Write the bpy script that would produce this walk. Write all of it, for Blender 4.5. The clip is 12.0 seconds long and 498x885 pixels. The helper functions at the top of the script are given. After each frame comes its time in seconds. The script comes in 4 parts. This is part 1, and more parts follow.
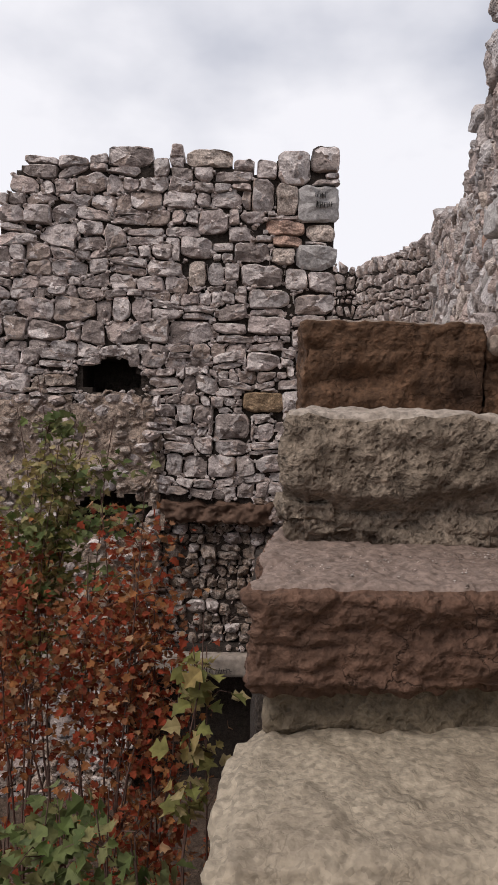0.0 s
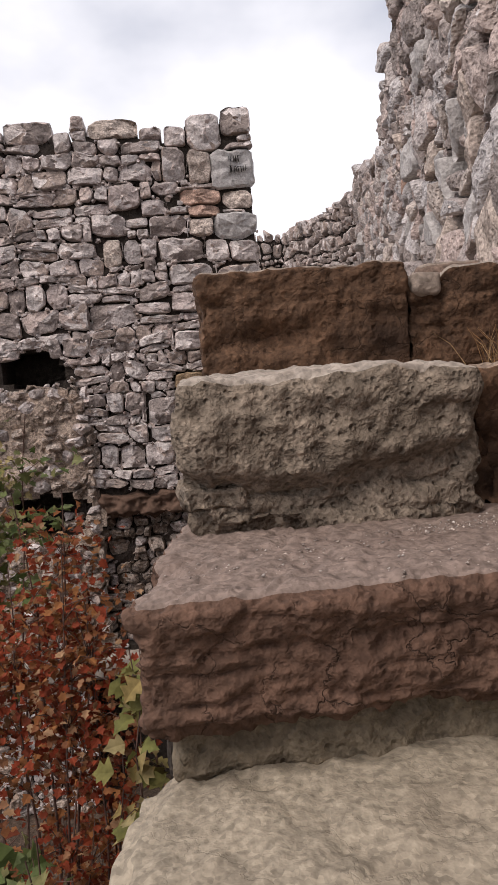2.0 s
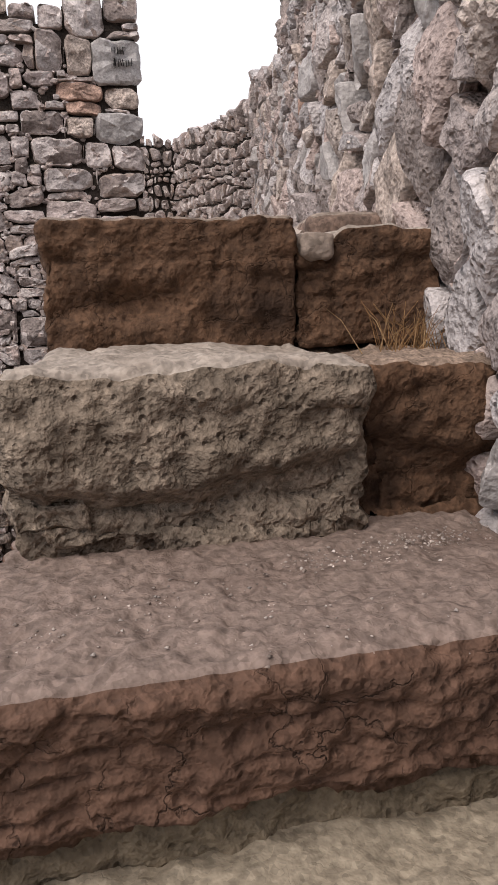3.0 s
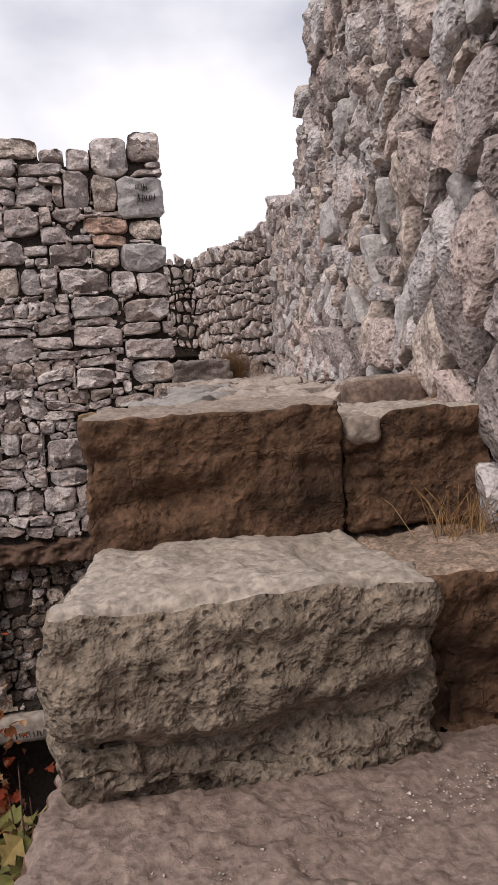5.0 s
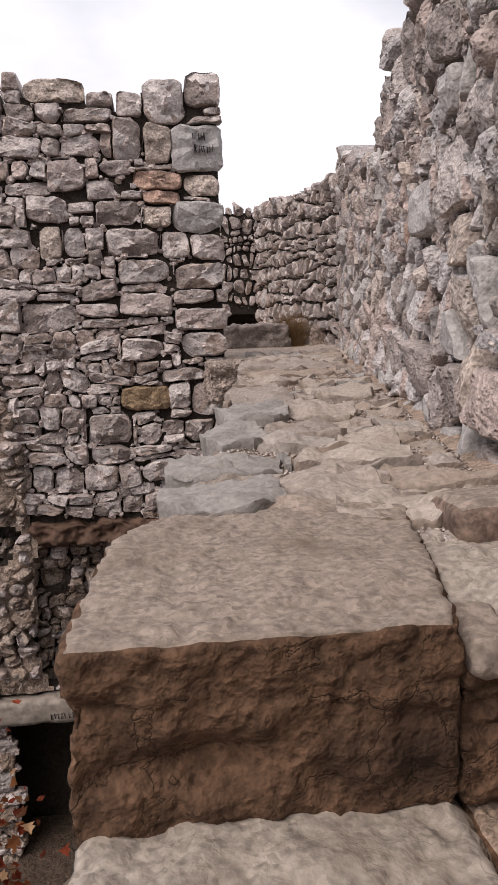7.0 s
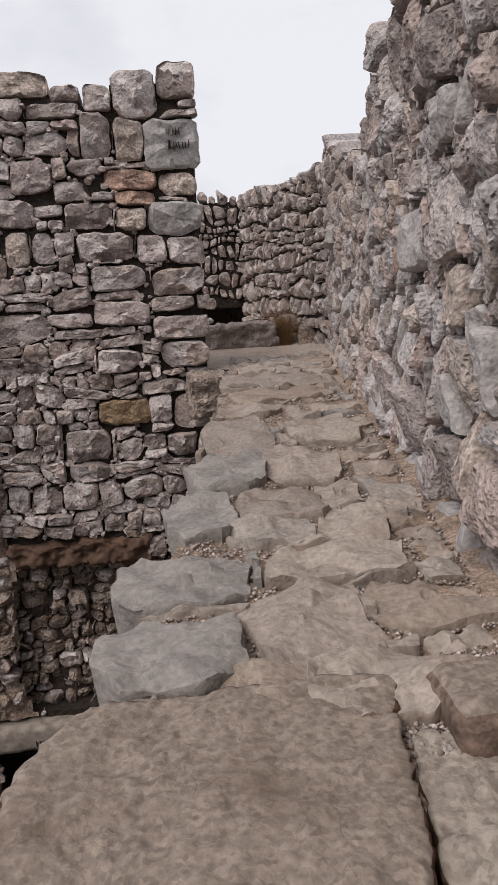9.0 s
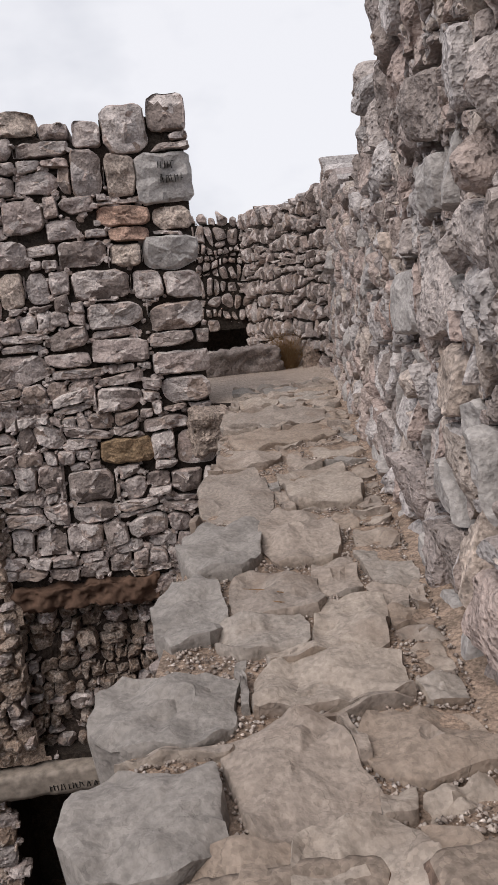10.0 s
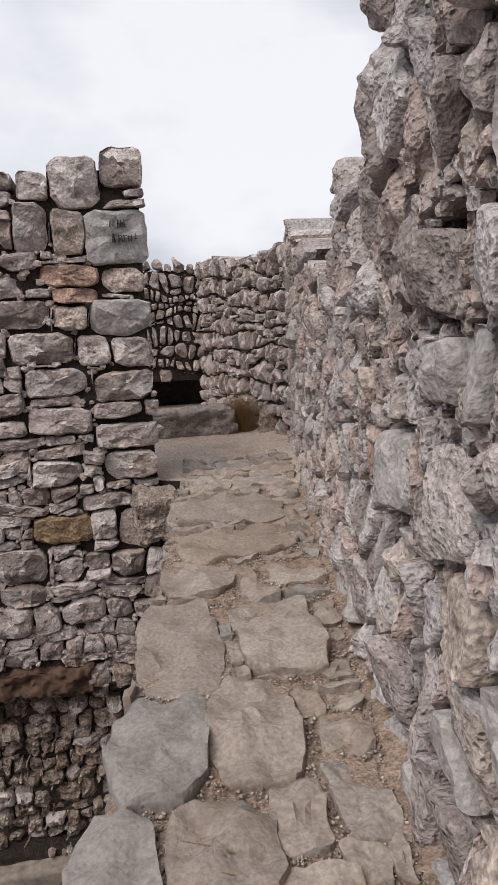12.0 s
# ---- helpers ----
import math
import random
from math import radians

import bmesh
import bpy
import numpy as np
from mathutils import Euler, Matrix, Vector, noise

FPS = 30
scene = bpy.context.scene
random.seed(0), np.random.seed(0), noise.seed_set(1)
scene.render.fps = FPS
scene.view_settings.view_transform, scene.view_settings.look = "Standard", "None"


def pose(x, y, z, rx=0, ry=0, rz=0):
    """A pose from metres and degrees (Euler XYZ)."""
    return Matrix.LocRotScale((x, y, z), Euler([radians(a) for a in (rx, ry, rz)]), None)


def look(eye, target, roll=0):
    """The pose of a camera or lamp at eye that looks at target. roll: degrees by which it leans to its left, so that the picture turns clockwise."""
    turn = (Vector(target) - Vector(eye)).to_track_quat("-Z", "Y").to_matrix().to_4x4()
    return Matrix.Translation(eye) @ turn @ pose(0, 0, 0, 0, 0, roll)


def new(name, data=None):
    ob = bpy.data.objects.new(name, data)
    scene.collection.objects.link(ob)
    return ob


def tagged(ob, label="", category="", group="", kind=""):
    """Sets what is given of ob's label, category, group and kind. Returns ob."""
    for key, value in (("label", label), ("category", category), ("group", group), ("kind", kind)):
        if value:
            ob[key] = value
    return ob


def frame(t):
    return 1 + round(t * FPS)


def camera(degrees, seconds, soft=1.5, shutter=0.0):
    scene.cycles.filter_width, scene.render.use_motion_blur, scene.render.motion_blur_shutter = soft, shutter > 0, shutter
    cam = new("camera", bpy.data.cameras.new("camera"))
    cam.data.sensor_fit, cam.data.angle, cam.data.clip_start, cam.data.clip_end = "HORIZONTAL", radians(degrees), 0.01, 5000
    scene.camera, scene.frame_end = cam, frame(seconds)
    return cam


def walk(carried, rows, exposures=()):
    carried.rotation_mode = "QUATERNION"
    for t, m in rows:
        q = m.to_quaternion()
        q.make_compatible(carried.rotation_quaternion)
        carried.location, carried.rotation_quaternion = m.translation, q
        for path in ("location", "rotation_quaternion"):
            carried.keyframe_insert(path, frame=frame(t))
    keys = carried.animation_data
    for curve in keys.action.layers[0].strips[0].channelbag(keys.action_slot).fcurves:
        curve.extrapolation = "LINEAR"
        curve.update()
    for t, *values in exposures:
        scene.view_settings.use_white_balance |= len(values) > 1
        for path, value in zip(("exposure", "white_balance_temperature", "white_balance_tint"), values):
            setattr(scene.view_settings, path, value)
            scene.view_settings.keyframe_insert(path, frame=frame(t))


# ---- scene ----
cam = camera(38.1, 12.0, soft=0.7)
METRES, EYE, TILT, LEAN, TURN = 4.0, 1.4, -2.6, -1.2, 0.0
ROWS = [
    (0.0, 0.0, 0.0, 0.0, 0.0, 0.0, -0.0),
    (0.5, 0.0205, 0.014, -0.0036, -3.73, -0.95, 1.9),
    (1.0, 0.0122, 0.0087, 0.0018, -2.28, -0.57, 1.41),
    (1.5, 0.0229, 0.0449, -0.0049, -4.03, -2.23, 3.58),
    (2.0, 0.0389, 0.0888, -0.0049, -3.94, -1.74, 6.0),
    (2.5, 0.0542, 0.1201, -0.0034, -8.15, -1.45, 5.88),
    (3.0, 0.0708, 0.1696, 0.0392, -12.54, -9.45, 3.6),
    (3.5, 0.0829, 0.1826, 0.0895, -11.18, -3.85, 8.32),
    (5.5, 0.0605, 0.2138, 0.1103, -10.47, -1.87, 4.41),
    (6.0, 0.0774, 0.2609, 0.1403, -8.74, -6.94, 3.16),
    (6.5, 0.0834, 0.3005, 0.1839, -1.81, -8.21, 6.66),
    (7.0, 0.0953, 0.3632, 0.2169, -6.72, -6.86, 3.29),
    (7.5, 0.1144, 0.3984, 0.2761, -10.18, -9.66, 4.3),
    (9.5, 0.1561, 0.4873, 0.3199, -5.99, -8.79, 5.23),
    (10.0, 0.1762, 0.5131, 0.3673, -6.3, -8.74, 6.74),
    (10.5, 0.1786, 0.5679, 0.3858, -9.69, -8.83, 5.41),
    (11.0, 0.1837, 0.6108, 0.4333, -13.05, -12.15, 3.21),
    (11.5, 0.1923, 0.628, 0.4717, -12.89, -8.62, 4.56),
    (12.0, 0.201, 0.6603, 0.4847, -9.98, -7.51, 4.07),
]
walk(cam, [(t, pose(0, 0, EYE, TILT, LEAN, TURN) @ pose(METRES * x, METRES * y, METRES * z, 90 + pitch, roll, yaw)) for t, x, y, z, yaw, pitch, roll in ROWS],
     exposures=[(0.0, -0.08, 6550, 15), (0.5, 0.12, 6600, 16), (1.0, 0.06, 6600, 15), (1.5, 0.12, 6600, 15), (2.0, 0.18, 6600, 16), (2.5, 0.06, 6650, 17), (3.5, 0.42, 6550, 15), (5.5, 0.03, 6650, 17), (6.0, 0.03, 6650, 17), (6.5, 0.24, 6650, 17), (7.5, -0.02, 6600, 16), (9.5, -0.2, 6500, 14), (10.5, -0.08, 6500, 14), (12.0, -0.1, 6500, 13)])

# ---- world and light: bright overcast sky ----
world = bpy.data.worlds.new("overcast")
scene.world = world
world.use_nodes = True
wn, wl = world.node_tree.nodes, world.node_tree.links
for n in list(wn):
    wn.remove(n)
w_out = wn.new("ShaderNodeOutputWorld")
w_bg = wn.new("ShaderNodeBackground")
w_sky = wn.new("ShaderNodeTexSky")
w_sky.sky_type = "NISHITA"
w_sky.sun_disc = False
w_sky.sun_elevation, w_sky.sun_rotation = radians(52), radians(228)
w_co = wn.new("ShaderNodeTexCoord")
w_map = wn.new("ShaderNodeMapping")
w_map.inputs["Scale"].default_value = (1.0, 1.0, 1.8)
w_map.inputs["Location"].default_value = (0.35, 0.2, 0.1)
w_noise = wn.new("ShaderNodeTexNoise")
w_noise.inputs["Scale"].default_value = 1.5
w_noise.inputs["Detail"].default_value = 6
w_noise.inputs["Roughness"].default_value = 0.5
w_ramp = wn.new("ShaderNodeValToRGB")
w_ramp.color_ramp.elements[0].position, w_ramp.color_ramp.elements[0].color = 0.4, (6.0, 6.5, 7.4, 1)
w_ramp.color_ramp.elements[1].position, w_ramp.color_ramp.elements[1].color = 0.58, (11.2, 11.5, 11.8, 1)
w_mix = wn.new("ShaderNodeMix")
w_mix.data_type = "RGBA"
w_mix.inputs["Factor"].default_value = 0.93
wl.new(w_co.outputs["Generated"], w_map.inputs["Vector"])
wl.new(w_map.outputs["Vector"], w_noise.inputs["Vector"])
wl.new(w_noise.outputs["Fac"], w_ramp.inputs["Fac"])
wl.new(w_sky.outputs["Color"], w_mix.inputs["A"])
wl.new(w_ramp.outputs["Color"], w_mix.inputs["B"])
wl.new(w_mix.outputs["Result"], w_bg.inputs["Color"])
w_bg.inputs["Strength"].default_value = 0.09
wl.new(w_bg.outputs["Background"], w_out.inputs["Surface"])

sun = new("sun", bpy.data.lights.new("sun", "SUN"))
sun.data.energy, sun.data.angle, sun.data.color = 2.3, radians(40), (1.0, 0.94, 0.86)
sun.matrix_world = look((-6.5, -2.5, 13), (0.6, 4.0, 1.0))


# ---- materials ----
def stone_material(name, tints, bump=0.5, scale=1.0, pits=0.4, rough=0.92, stain=(0.05, 0.045, 0.04), stain_amount=0.35, vary=1.0, crag=0.25, grain_amount=1.0, cracks=0.0, mottle=None):
    """Weathered stone: a tint picked per piece, mottling, grain, lichen-like stains and relief."""
    mottle = grain_amount if mottle is None else mottle
    m = bpy.data.materials.new(name)
    m.use_nodes = True
    nt = m.node_tree
    n, l = nt.nodes, nt.links
    bsdf = n["Principled BSDF"]
    bsdf.inputs["Roughness"].default_value = rough
    bsdf.inputs["Specular IOR Level"].default_value = 0.25
    co = n.new("ShaderNodeTexCoord")
    info = n.new("ShaderNodeObjectInfo")
    geo = n.new("ShaderNodeNewGeometry")
    add = n.new("ShaderNodeMath")
    add.operation = "ADD"
    frac = n.new("ShaderNodeMath")
    frac.operation = "FRACT"
    l.new(info.outputs["Random"], add.inputs[0])
    l.new(geo.outputs["Random Per Island"], add.inputs[1])
    l.new(add.outputs[0], frac.inputs[0])
    ramp = n.new("ShaderNodeValToRGB")
    ramp.color_ramp.interpolation = "LINEAR" if vary < 0.5 else "CONSTANT"
    els = ramp.color_ramp.elements
    while len(els) < len(tints):
        els.new(0.5)
    for i, c in enumerate(tints):
        els[i].position = i / len(tints)
        els[i].color = (*c, 1)
    l.new(frac.outputs[0], ramp.inputs["Fac"])

    def noise_tex(s, detail=6, r=0.6, ridged=False):
        t = n.new("ShaderNodeTexNoise")
        t.inputs["Scale"].default_value = s * scale
        t.inputs["Detail"].default_value = detail
        t.inputs["Roughness"].default_value = r
        if ridged:
            t.noise_type = "RIDGED_MULTIFRACTAL"
            t.inputs["Offset"].default_value, t.inputs["Gain"].default_value = 0.9, 1.6
        l.new(co.outputs["Object"], t.inputs["Vector"])
        return t

    def span(src, a, b, lo, hi):
        t = n.new("ShaderNodeMapRange")
        t.inputs["From Min"].default_value, t.inputs["From Max"].default_value = a, b
        t.inputs["To Min"].default_value, t.inputs["To Max"].default_value = lo, hi
        l.new(src, t.inputs["Value"])
        return t.outputs["Result"]

    def mix(kind, fac, a, b):
        t = n.new("ShaderNodeMix")
        t.data_type, t.blend_type = "RGBA", kind
        for sock, v in (("Factor", fac), ("A", a), ("B", b)):
            if hasattr(v, "links"):
                l.new(v, t.inputs[sock])
            else:
                t.inputs[sock].default_value = v if sock == "Factor" else (*v, 1)
        return t.outputs["Result"]

    big, mid, fine = noise_tex(3.5), noise_tex(13, 4, 0.55), noise_tex(48, 2, 0.5)
    craggy = noise_tex(9, 4, 0.55, True)
    col = mix("MULTIPLY", 1.0, ramp.outputs["Color"], (1, 1, 1))
    grey = n.new("ShaderNodeCombineColor")
    v = span(mid.outputs["Fac"], 0.3, 0.7, 1 - 0.38 * mottle, 1 + 0.34 * mottle)
    for s in ("Red", "Green", "Blue"):
        l.new(v, grey.inputs[s])
    col = mix("MULTIPLY", 1.0, col, grey.outputs["Color"])
    grit = n.new("ShaderNodeTexVoronoi")
    grit.inputs["Scale"].default_value = 85 * scale
    wobble = n.new("ShaderNodeVectorMath")
    wobble.operation = "MULTIPLY_ADD"
    l.new(fine.outputs["Color"], wobble.inputs[0])
    wobble.inputs[1].default_value = (0.006, 0.006, 0.006)
    l.new(co.outputs["Object"], wobble.inputs[2])
    l.new(wobble.outputs["Vector"], grit.inputs["Vector"])
    one = n.new("ShaderNodeSeparateColor")
    l.new(grit.outputs["Color"], one.inputs["Color"])
    both = n.new("ShaderNodeMath")
    both.operation = "ADD"
    l.new(fine.outputs["Fac"], both.inputs[0])
    l.new(span(one.outputs["Red"], 0.0, 1.0, -0.16, 0.16), both.inputs[1])
    grain = n.new("ShaderNodeCombineColor")
    v = span(both.outputs[0], 0.25, 0.75, 1 - 0.42 * grain_amount, 1 + 0.38 * grain_amount)
    for s in ("Red", "Green", "Blue"):
        l.new(v, grain.inputs[s])
    col = mix("MULTIPLY", 1.0, col, grain.outputs["Color"])
    col = mix("MIX", span(big.outputs["Fac"], 0.52, 0.72, 0.0, stain_amount), col, stain)
    vor = n.new("ShaderNodeTexVoronoi")
    vor.inputs["Scale"].default_value = 30 * scale
    vor.inputs["Randomness"].default_value = 1.0
    l.new(co.outputs["Object"], vor.inputs["Vector"])
    pit = span(vor.outputs["Distance"], 0.05, 0.3, 0.0, 1.0)
    cut = n.new("ShaderNodeTexVoronoi")
    cut.feature = "DISTANCE_TO_EDGE"
    cut.inputs["Scale"].default_value = 6.5 * scale
    bend = n.new("ShaderNodeVectorMath")
    bend.operation = "MULTIPLY_ADD"
    l.new(mid.outputs["Color"], bend.inputs[0])
    bend.inputs[1].default_value = (0.16, 0.16, 0.1)
    l.new(co.outputs["Object"], bend.inputs[2])
    l.new(bend.outputs["Vector"], cut.inputs["Vector"])
    line = span(cut.outputs["Distance"], 0.0, 0.022, 1.0, 0.0)
    some = span(big.outputs["Fac"], 0.44, 0.54, 0.0, cracks)
    split = n.new("ShaderNodeMath")
    split.operation = "MULTIPLY"
    l.new(line, split.inputs[0])
    l.new(some, split.inputs[1])
    if cracks:
        col = mix("MIX", split.outputs[0], col, tuple(x * 0.35 for x in tints[0]))
    l.new(col, bsdf.inputs["Base Color"])
    h1 = n.new("ShaderNodeMath")
    h1.operation = "MULTIPLY_ADD"
    h1.inputs[1].default_value = 0.5
    l.new(fine.outputs["Fac"], h1.inputs[0])
    l.new(mid.outputs["Fac"], h1.inputs[2])
    h2 = n.new("ShaderNodeMath")
    h2.operation = "MULTIPLY_ADD"
    h2.inputs[1].default_value = pits * 0.28
    l.new(pit, h2.inputs[0])
    l.new(h1.outputs[0], h2.inputs[2])
    h3 = n.new("ShaderNodeMath")
    h3.operation = "MULTIPLY_ADD"
    h3.inputs[1].default_value = crag
    l.new(craggy.outputs["Fac"], h3.inputs[0])
    l.new(h2.outputs[0], h3.inputs[2])
    h4 = n.new("ShaderNodeMath")
    h4.operation = "MULTIPLY_ADD"
    h4.inputs[1].default_value = -0.5 if cracks else 0.0
    l.new(split.outputs[0], h4.inputs[0])
    l.new(h3.outputs[0], h4.inputs[2])
    bp = n.new("ShaderNodeBump")
    bp.inputs["Strength"].default_value = bump
    bp.inputs["Distance"].default_value = 0.035 / scale
    l.new(h4.outputs[0], bp.inputs["Height"])
    l.new(bp.outputs["Normal"], bsdf.inputs["Normal"])
    return m


GREYS = [(0.458, 0.398, 0.376), (0.316, 0.267, 0.245), (0.567, 0.501, 0.474), (0.414, 0.371, 0.354), (0.24, 0.198, 0.18), (0.491, 0.398, 0.36), (0.349, 0.278, 0.24), (0.61, 0.545, 0.518), (0.392, 0.327, 0.305)]
m_wall = stone_material("grey_wall_stone", GREYS, bump=0.85, crag=0.18, grain_amount=0.6, stain_amount=0.25)
m_ochre = stone_material("ochre_stone", [(0.3, 0.21, 0.13)], bump=0.6)
m_brick = stone_material("reddish_stone", [(0.38, 0.255, 0.2)], bump=0.6)
m_rough = stone_material("rough_tower_stone", [(0.47, 0.415, 0.392), (0.36, 0.31, 0.292), (0.52, 0.48, 0.468), (0.45, 0.37, 0.336), (0.31, 0.266, 0.246), (0.49, 0.42, 0.375), (0.43, 0.40, 0.392), (0.46, 0.37, 0.336)], bump=1.0, pits=1.2, crag=0.12, grain_amount=0.6, stain_amount=0.25)
m_pale = stone_material("smooth_bluish_stone", [(0.42, 0.395, 0.38)], bump=0.5, pits=0.3, stain_amount=0.2, grain_amount=0.5)
m_tan = stone_material("tan_wall_stone", [(0.45, 0.375, 0.325)], bump=0.6, pits=0.4)
# Both mortars are near black: the joints' deep shade is put into them.
m_mortar = stone_material("old_shaded_mortar", [(0.032, 0.025, 0.02), (0.04, 0.031, 0.025)], bump=1.0, scale=1.6, pits=0.9)
m_limemortar = stone_material("rough_shaded_lime_mortar", [(0.05, 0.038, 0.031), (0.062, 0.047, 0.039)], bump=1.0, scale=1.8, pits=1.0, crag=0.6)
m_earthwall = stone_material("earthy_rubble", [(0.32, 0.25, 0.205), (0.37, 0.3, 0.255), (0.28, 0.21, 0.165), (0.4, 0.335, 0.29)], bump=1.0, pits=0.7, crag=0.5)
m_earthmortar = stone_material("crumbling_earth_mortar", [(0.36, 0.28, 0.225), (0.4, 0.31, 0.25)], bump=1.0, scale=1.5, pits=1.0, crag=0.4)
m_paving = stone_material("worn_paving_stone", [(0.34, 0.285, 0.245), (0.30, 0.255, 0.222), (0.37, 0.315, 0.27), (0.31, 0.25, 0.205), (0.335, 0.295, 0.262)], bump=0.28, pits=1.2, stain=(0.21, 0.155, 0.12), stain_amount=0.7, crag=0.0, grain_amount=0.5, cracks=0.3, mottle=0.2)
m_bluepave = stone_material("bluish_paving_stone", [(0.29, 0.265, 0.245)], bump=0.28, pits=1.2, crag=0.0, grain_amount=0.45, cracks=0.2, mottle=0.2)
m_soil = stone_material("dry_packed_soil", [(0.27, 0.2, 0.152), (0.3, 0.225, 0.175)], bump=0.5, scale=1.8, pits=0.8, crag=0.1)
m_paleearth = stone_material("pale_trodden_earth", [(0.5, 0.41, 0.345), (0.46, 0.375, 0.315)], bump=0.4, pits=0.4, crag=0.0, grain_amount=0.75, cracks=0.2, mottle=0.2)
# Earth of the hollow, with the shade down there put into its colour.
m_earth = stone_material("shade_darkened_earth", [(0.08, 0.055, 0.04), (0.1, 0.065, 0.045)], bump=0.9, pits=0.6)
m_cream = stone_material("cream_limestone", [(0.31, 0.262, 0.198)], bump=0.28, pits=1.2, stain=(0.187, 0.148, 0.109), stain_amount=0.45, crag=0.03, grain_amount=0.75, cracks=0.25, mottle=0.2)
# Step fronts: their own stained colour, darkened further with shade.
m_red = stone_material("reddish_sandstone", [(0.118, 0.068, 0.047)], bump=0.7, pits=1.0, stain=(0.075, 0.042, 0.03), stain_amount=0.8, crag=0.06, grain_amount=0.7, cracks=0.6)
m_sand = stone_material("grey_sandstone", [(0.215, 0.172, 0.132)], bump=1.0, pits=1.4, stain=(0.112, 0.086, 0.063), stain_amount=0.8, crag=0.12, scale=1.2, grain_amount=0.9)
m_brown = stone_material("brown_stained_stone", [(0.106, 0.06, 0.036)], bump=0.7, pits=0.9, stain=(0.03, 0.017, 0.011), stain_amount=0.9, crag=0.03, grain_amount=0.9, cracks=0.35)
# Step tops, kept paler than the fronts: light from above put into colour.
m_sandtop = stone_material("trodden_toplit_pale_stone", [(0.335, 0.287, 0.243)], bump=0.28, pits=1.2, stain=(0.221, 0.176, 0.139), stain_amount=0.6, crag=0.0, grain_amount=0.75, cracks=0.15, mottle=0.2)
m_redtop = stone_material("trodden_toplit_reddish_stone", [(0.212, 0.16, 0.134)], bump=0.35, pits=1.3, stain=(0.150, 0.102, 0.082), stain_amount=0.6, crag=0.03, grain_amount=0.75, cracks=0.2, mottle=0.2)
m_browntop = stone_material("trodden_toplit_brown_stone", [(0.262, 0.212, 0.175)], bump=0.28, pits=1.2, stain=(0.168, 0.124, 0.096), stain_amount=0.8, crag=0.0, grain_amount=0.75, cracks=0.2, mottle=0.2)
m_greybrown = stone_material("dark_grey_brown_stone", [(0.165, 0.132, 0.092)], bump=0.8, pits=1.0, stain=(0.09, 0.066, 0.045), stain_amount=0.7, crag=0.05, grain_amount=0.7)
m_slab = stone_material("smooth_dark_slab", [(0.17, 0.12, 0.095)], bump=0.25, pits=0.1, crag=0.0)
m_gravel = stone_material("pale_gravel", [(0.42, 0.36, 0.32), (0.3, 0.25, 0.22), (0.52, 0.46, 0.42), (0.26, 0.21, 0.18)], bump=0.3)


def plain_material(name, tints, rough=0.8, translucent=0.0, noise_scale=20, bump=0.2):
    m = bpy.data.materials.new(name)
    m.use_nodes = True
    nt = m.node_tree
    n, l = nt.nodes, nt.links
    bsdf = n["Principled BSDF"]
    bsdf.inputs["Roughness"].default_value = rough
    bsdf.inputs["Specular IOR Level"].default_value = 0.15
    geo = n.new("ShaderNodeNewGeometry")
    ramp = n.new("ShaderNodeValToRGB")
    els = ramp.color_ramp.elements
    while len(els) < len(tints):
        els.new(0.5)
    for i, c in enumerate(tints):
        els[i].position, els[i].color = i / max(1, len(tints) - 1), (*c, 1)
    l.new(geo.outputs["Random Per Island"], ramp.inputs["Fac"])
    co = n.new("ShaderNodeTexCoord")
    t = n.new("ShaderNodeTexNoise")
    t.inputs["Scale"].default_value = noise_scale
    t.inputs["Detail"].default_value = 5
    l.new(co.outputs["Object"], t.inputs["Vector"])
    mr = n.new("ShaderNodeMapRange")
    mr.inputs["From Min"].default_value, mr.inputs["From Max"].default_value = 0.3, 0.7
    mr.inputs["To Min"].default_value, mr.inputs["To Max"].default_value = 0.65, 1.3
    l.new(t.outputs["Fac"], mr.inputs["Value"])
    mx = n.new("ShaderNodeVectorMath")
    mx.operation = "SCALE"
    l.new(ramp.outputs["Color"], mx.inputs[0])
    l.new(mr.outputs["Result"], mx.inputs["Scale"])
    l.new(mx.outputs["Vector"], bsdf.inputs["Base Color"])
    bp = n.new("ShaderNodeBump")
    bp.inputs["Strength"].default_value, bp.inputs["Distance"].default_value = bump, 0.01
    l.new(t.outputs["Fac"], bp.inputs["Height"])
    l.new(bp.outputs["Normal"], bsdf.inputs["Normal"])
    if translucent:
        tr = n.new("ShaderNodeBsdfTranslucent")
        l.new(mx.outputs["Vector"], tr.inputs["Color"])
        ms = n.new("ShaderNodeMixShader")
        ms.inputs[0].default_value = translucent
        l.new(bsdf.outputs[0], ms.inputs[1])
        l.new(tr.outputs[0], ms.inputs[2])
        l.new(ms.outputs[0], n["Material Output"].inputs["Surface"])
    return m


m_oldwood = plain_material("grey_weathered_wood", [(0.3, 0.26, 0.22), (0.25, 0.21, 0.18)], 0.85, 0, 12, 0.5)
m_beam = plain_material("brown_old_timber", [(0.1, 0.062, 0.044), (0.12, 0.074, 0.053)], 0.85, 0, 14, 0.6)
m_ink = plain_material("black_paint", [(0.02, 0.018, 0.018), (0.03, 0.028, 0.028)], 0.8)
m_bark = plain_material("reddish_bark", [(0.09, 0.05, 0.04), (0.12, 0.075, 0.06)], 0.85, 0, 30)
m_redleaf = plain_material("red_autumn_leaves", [(0.21, 0.035, 0.017), (0.3, 0.065, 0.03), (0.13, 0.033, 0.018), (0.33, 0.14, 0.05), (0.22, 0.09, 0.045), (0.4, 0.25, 0.14)], 0.85, 0.35)
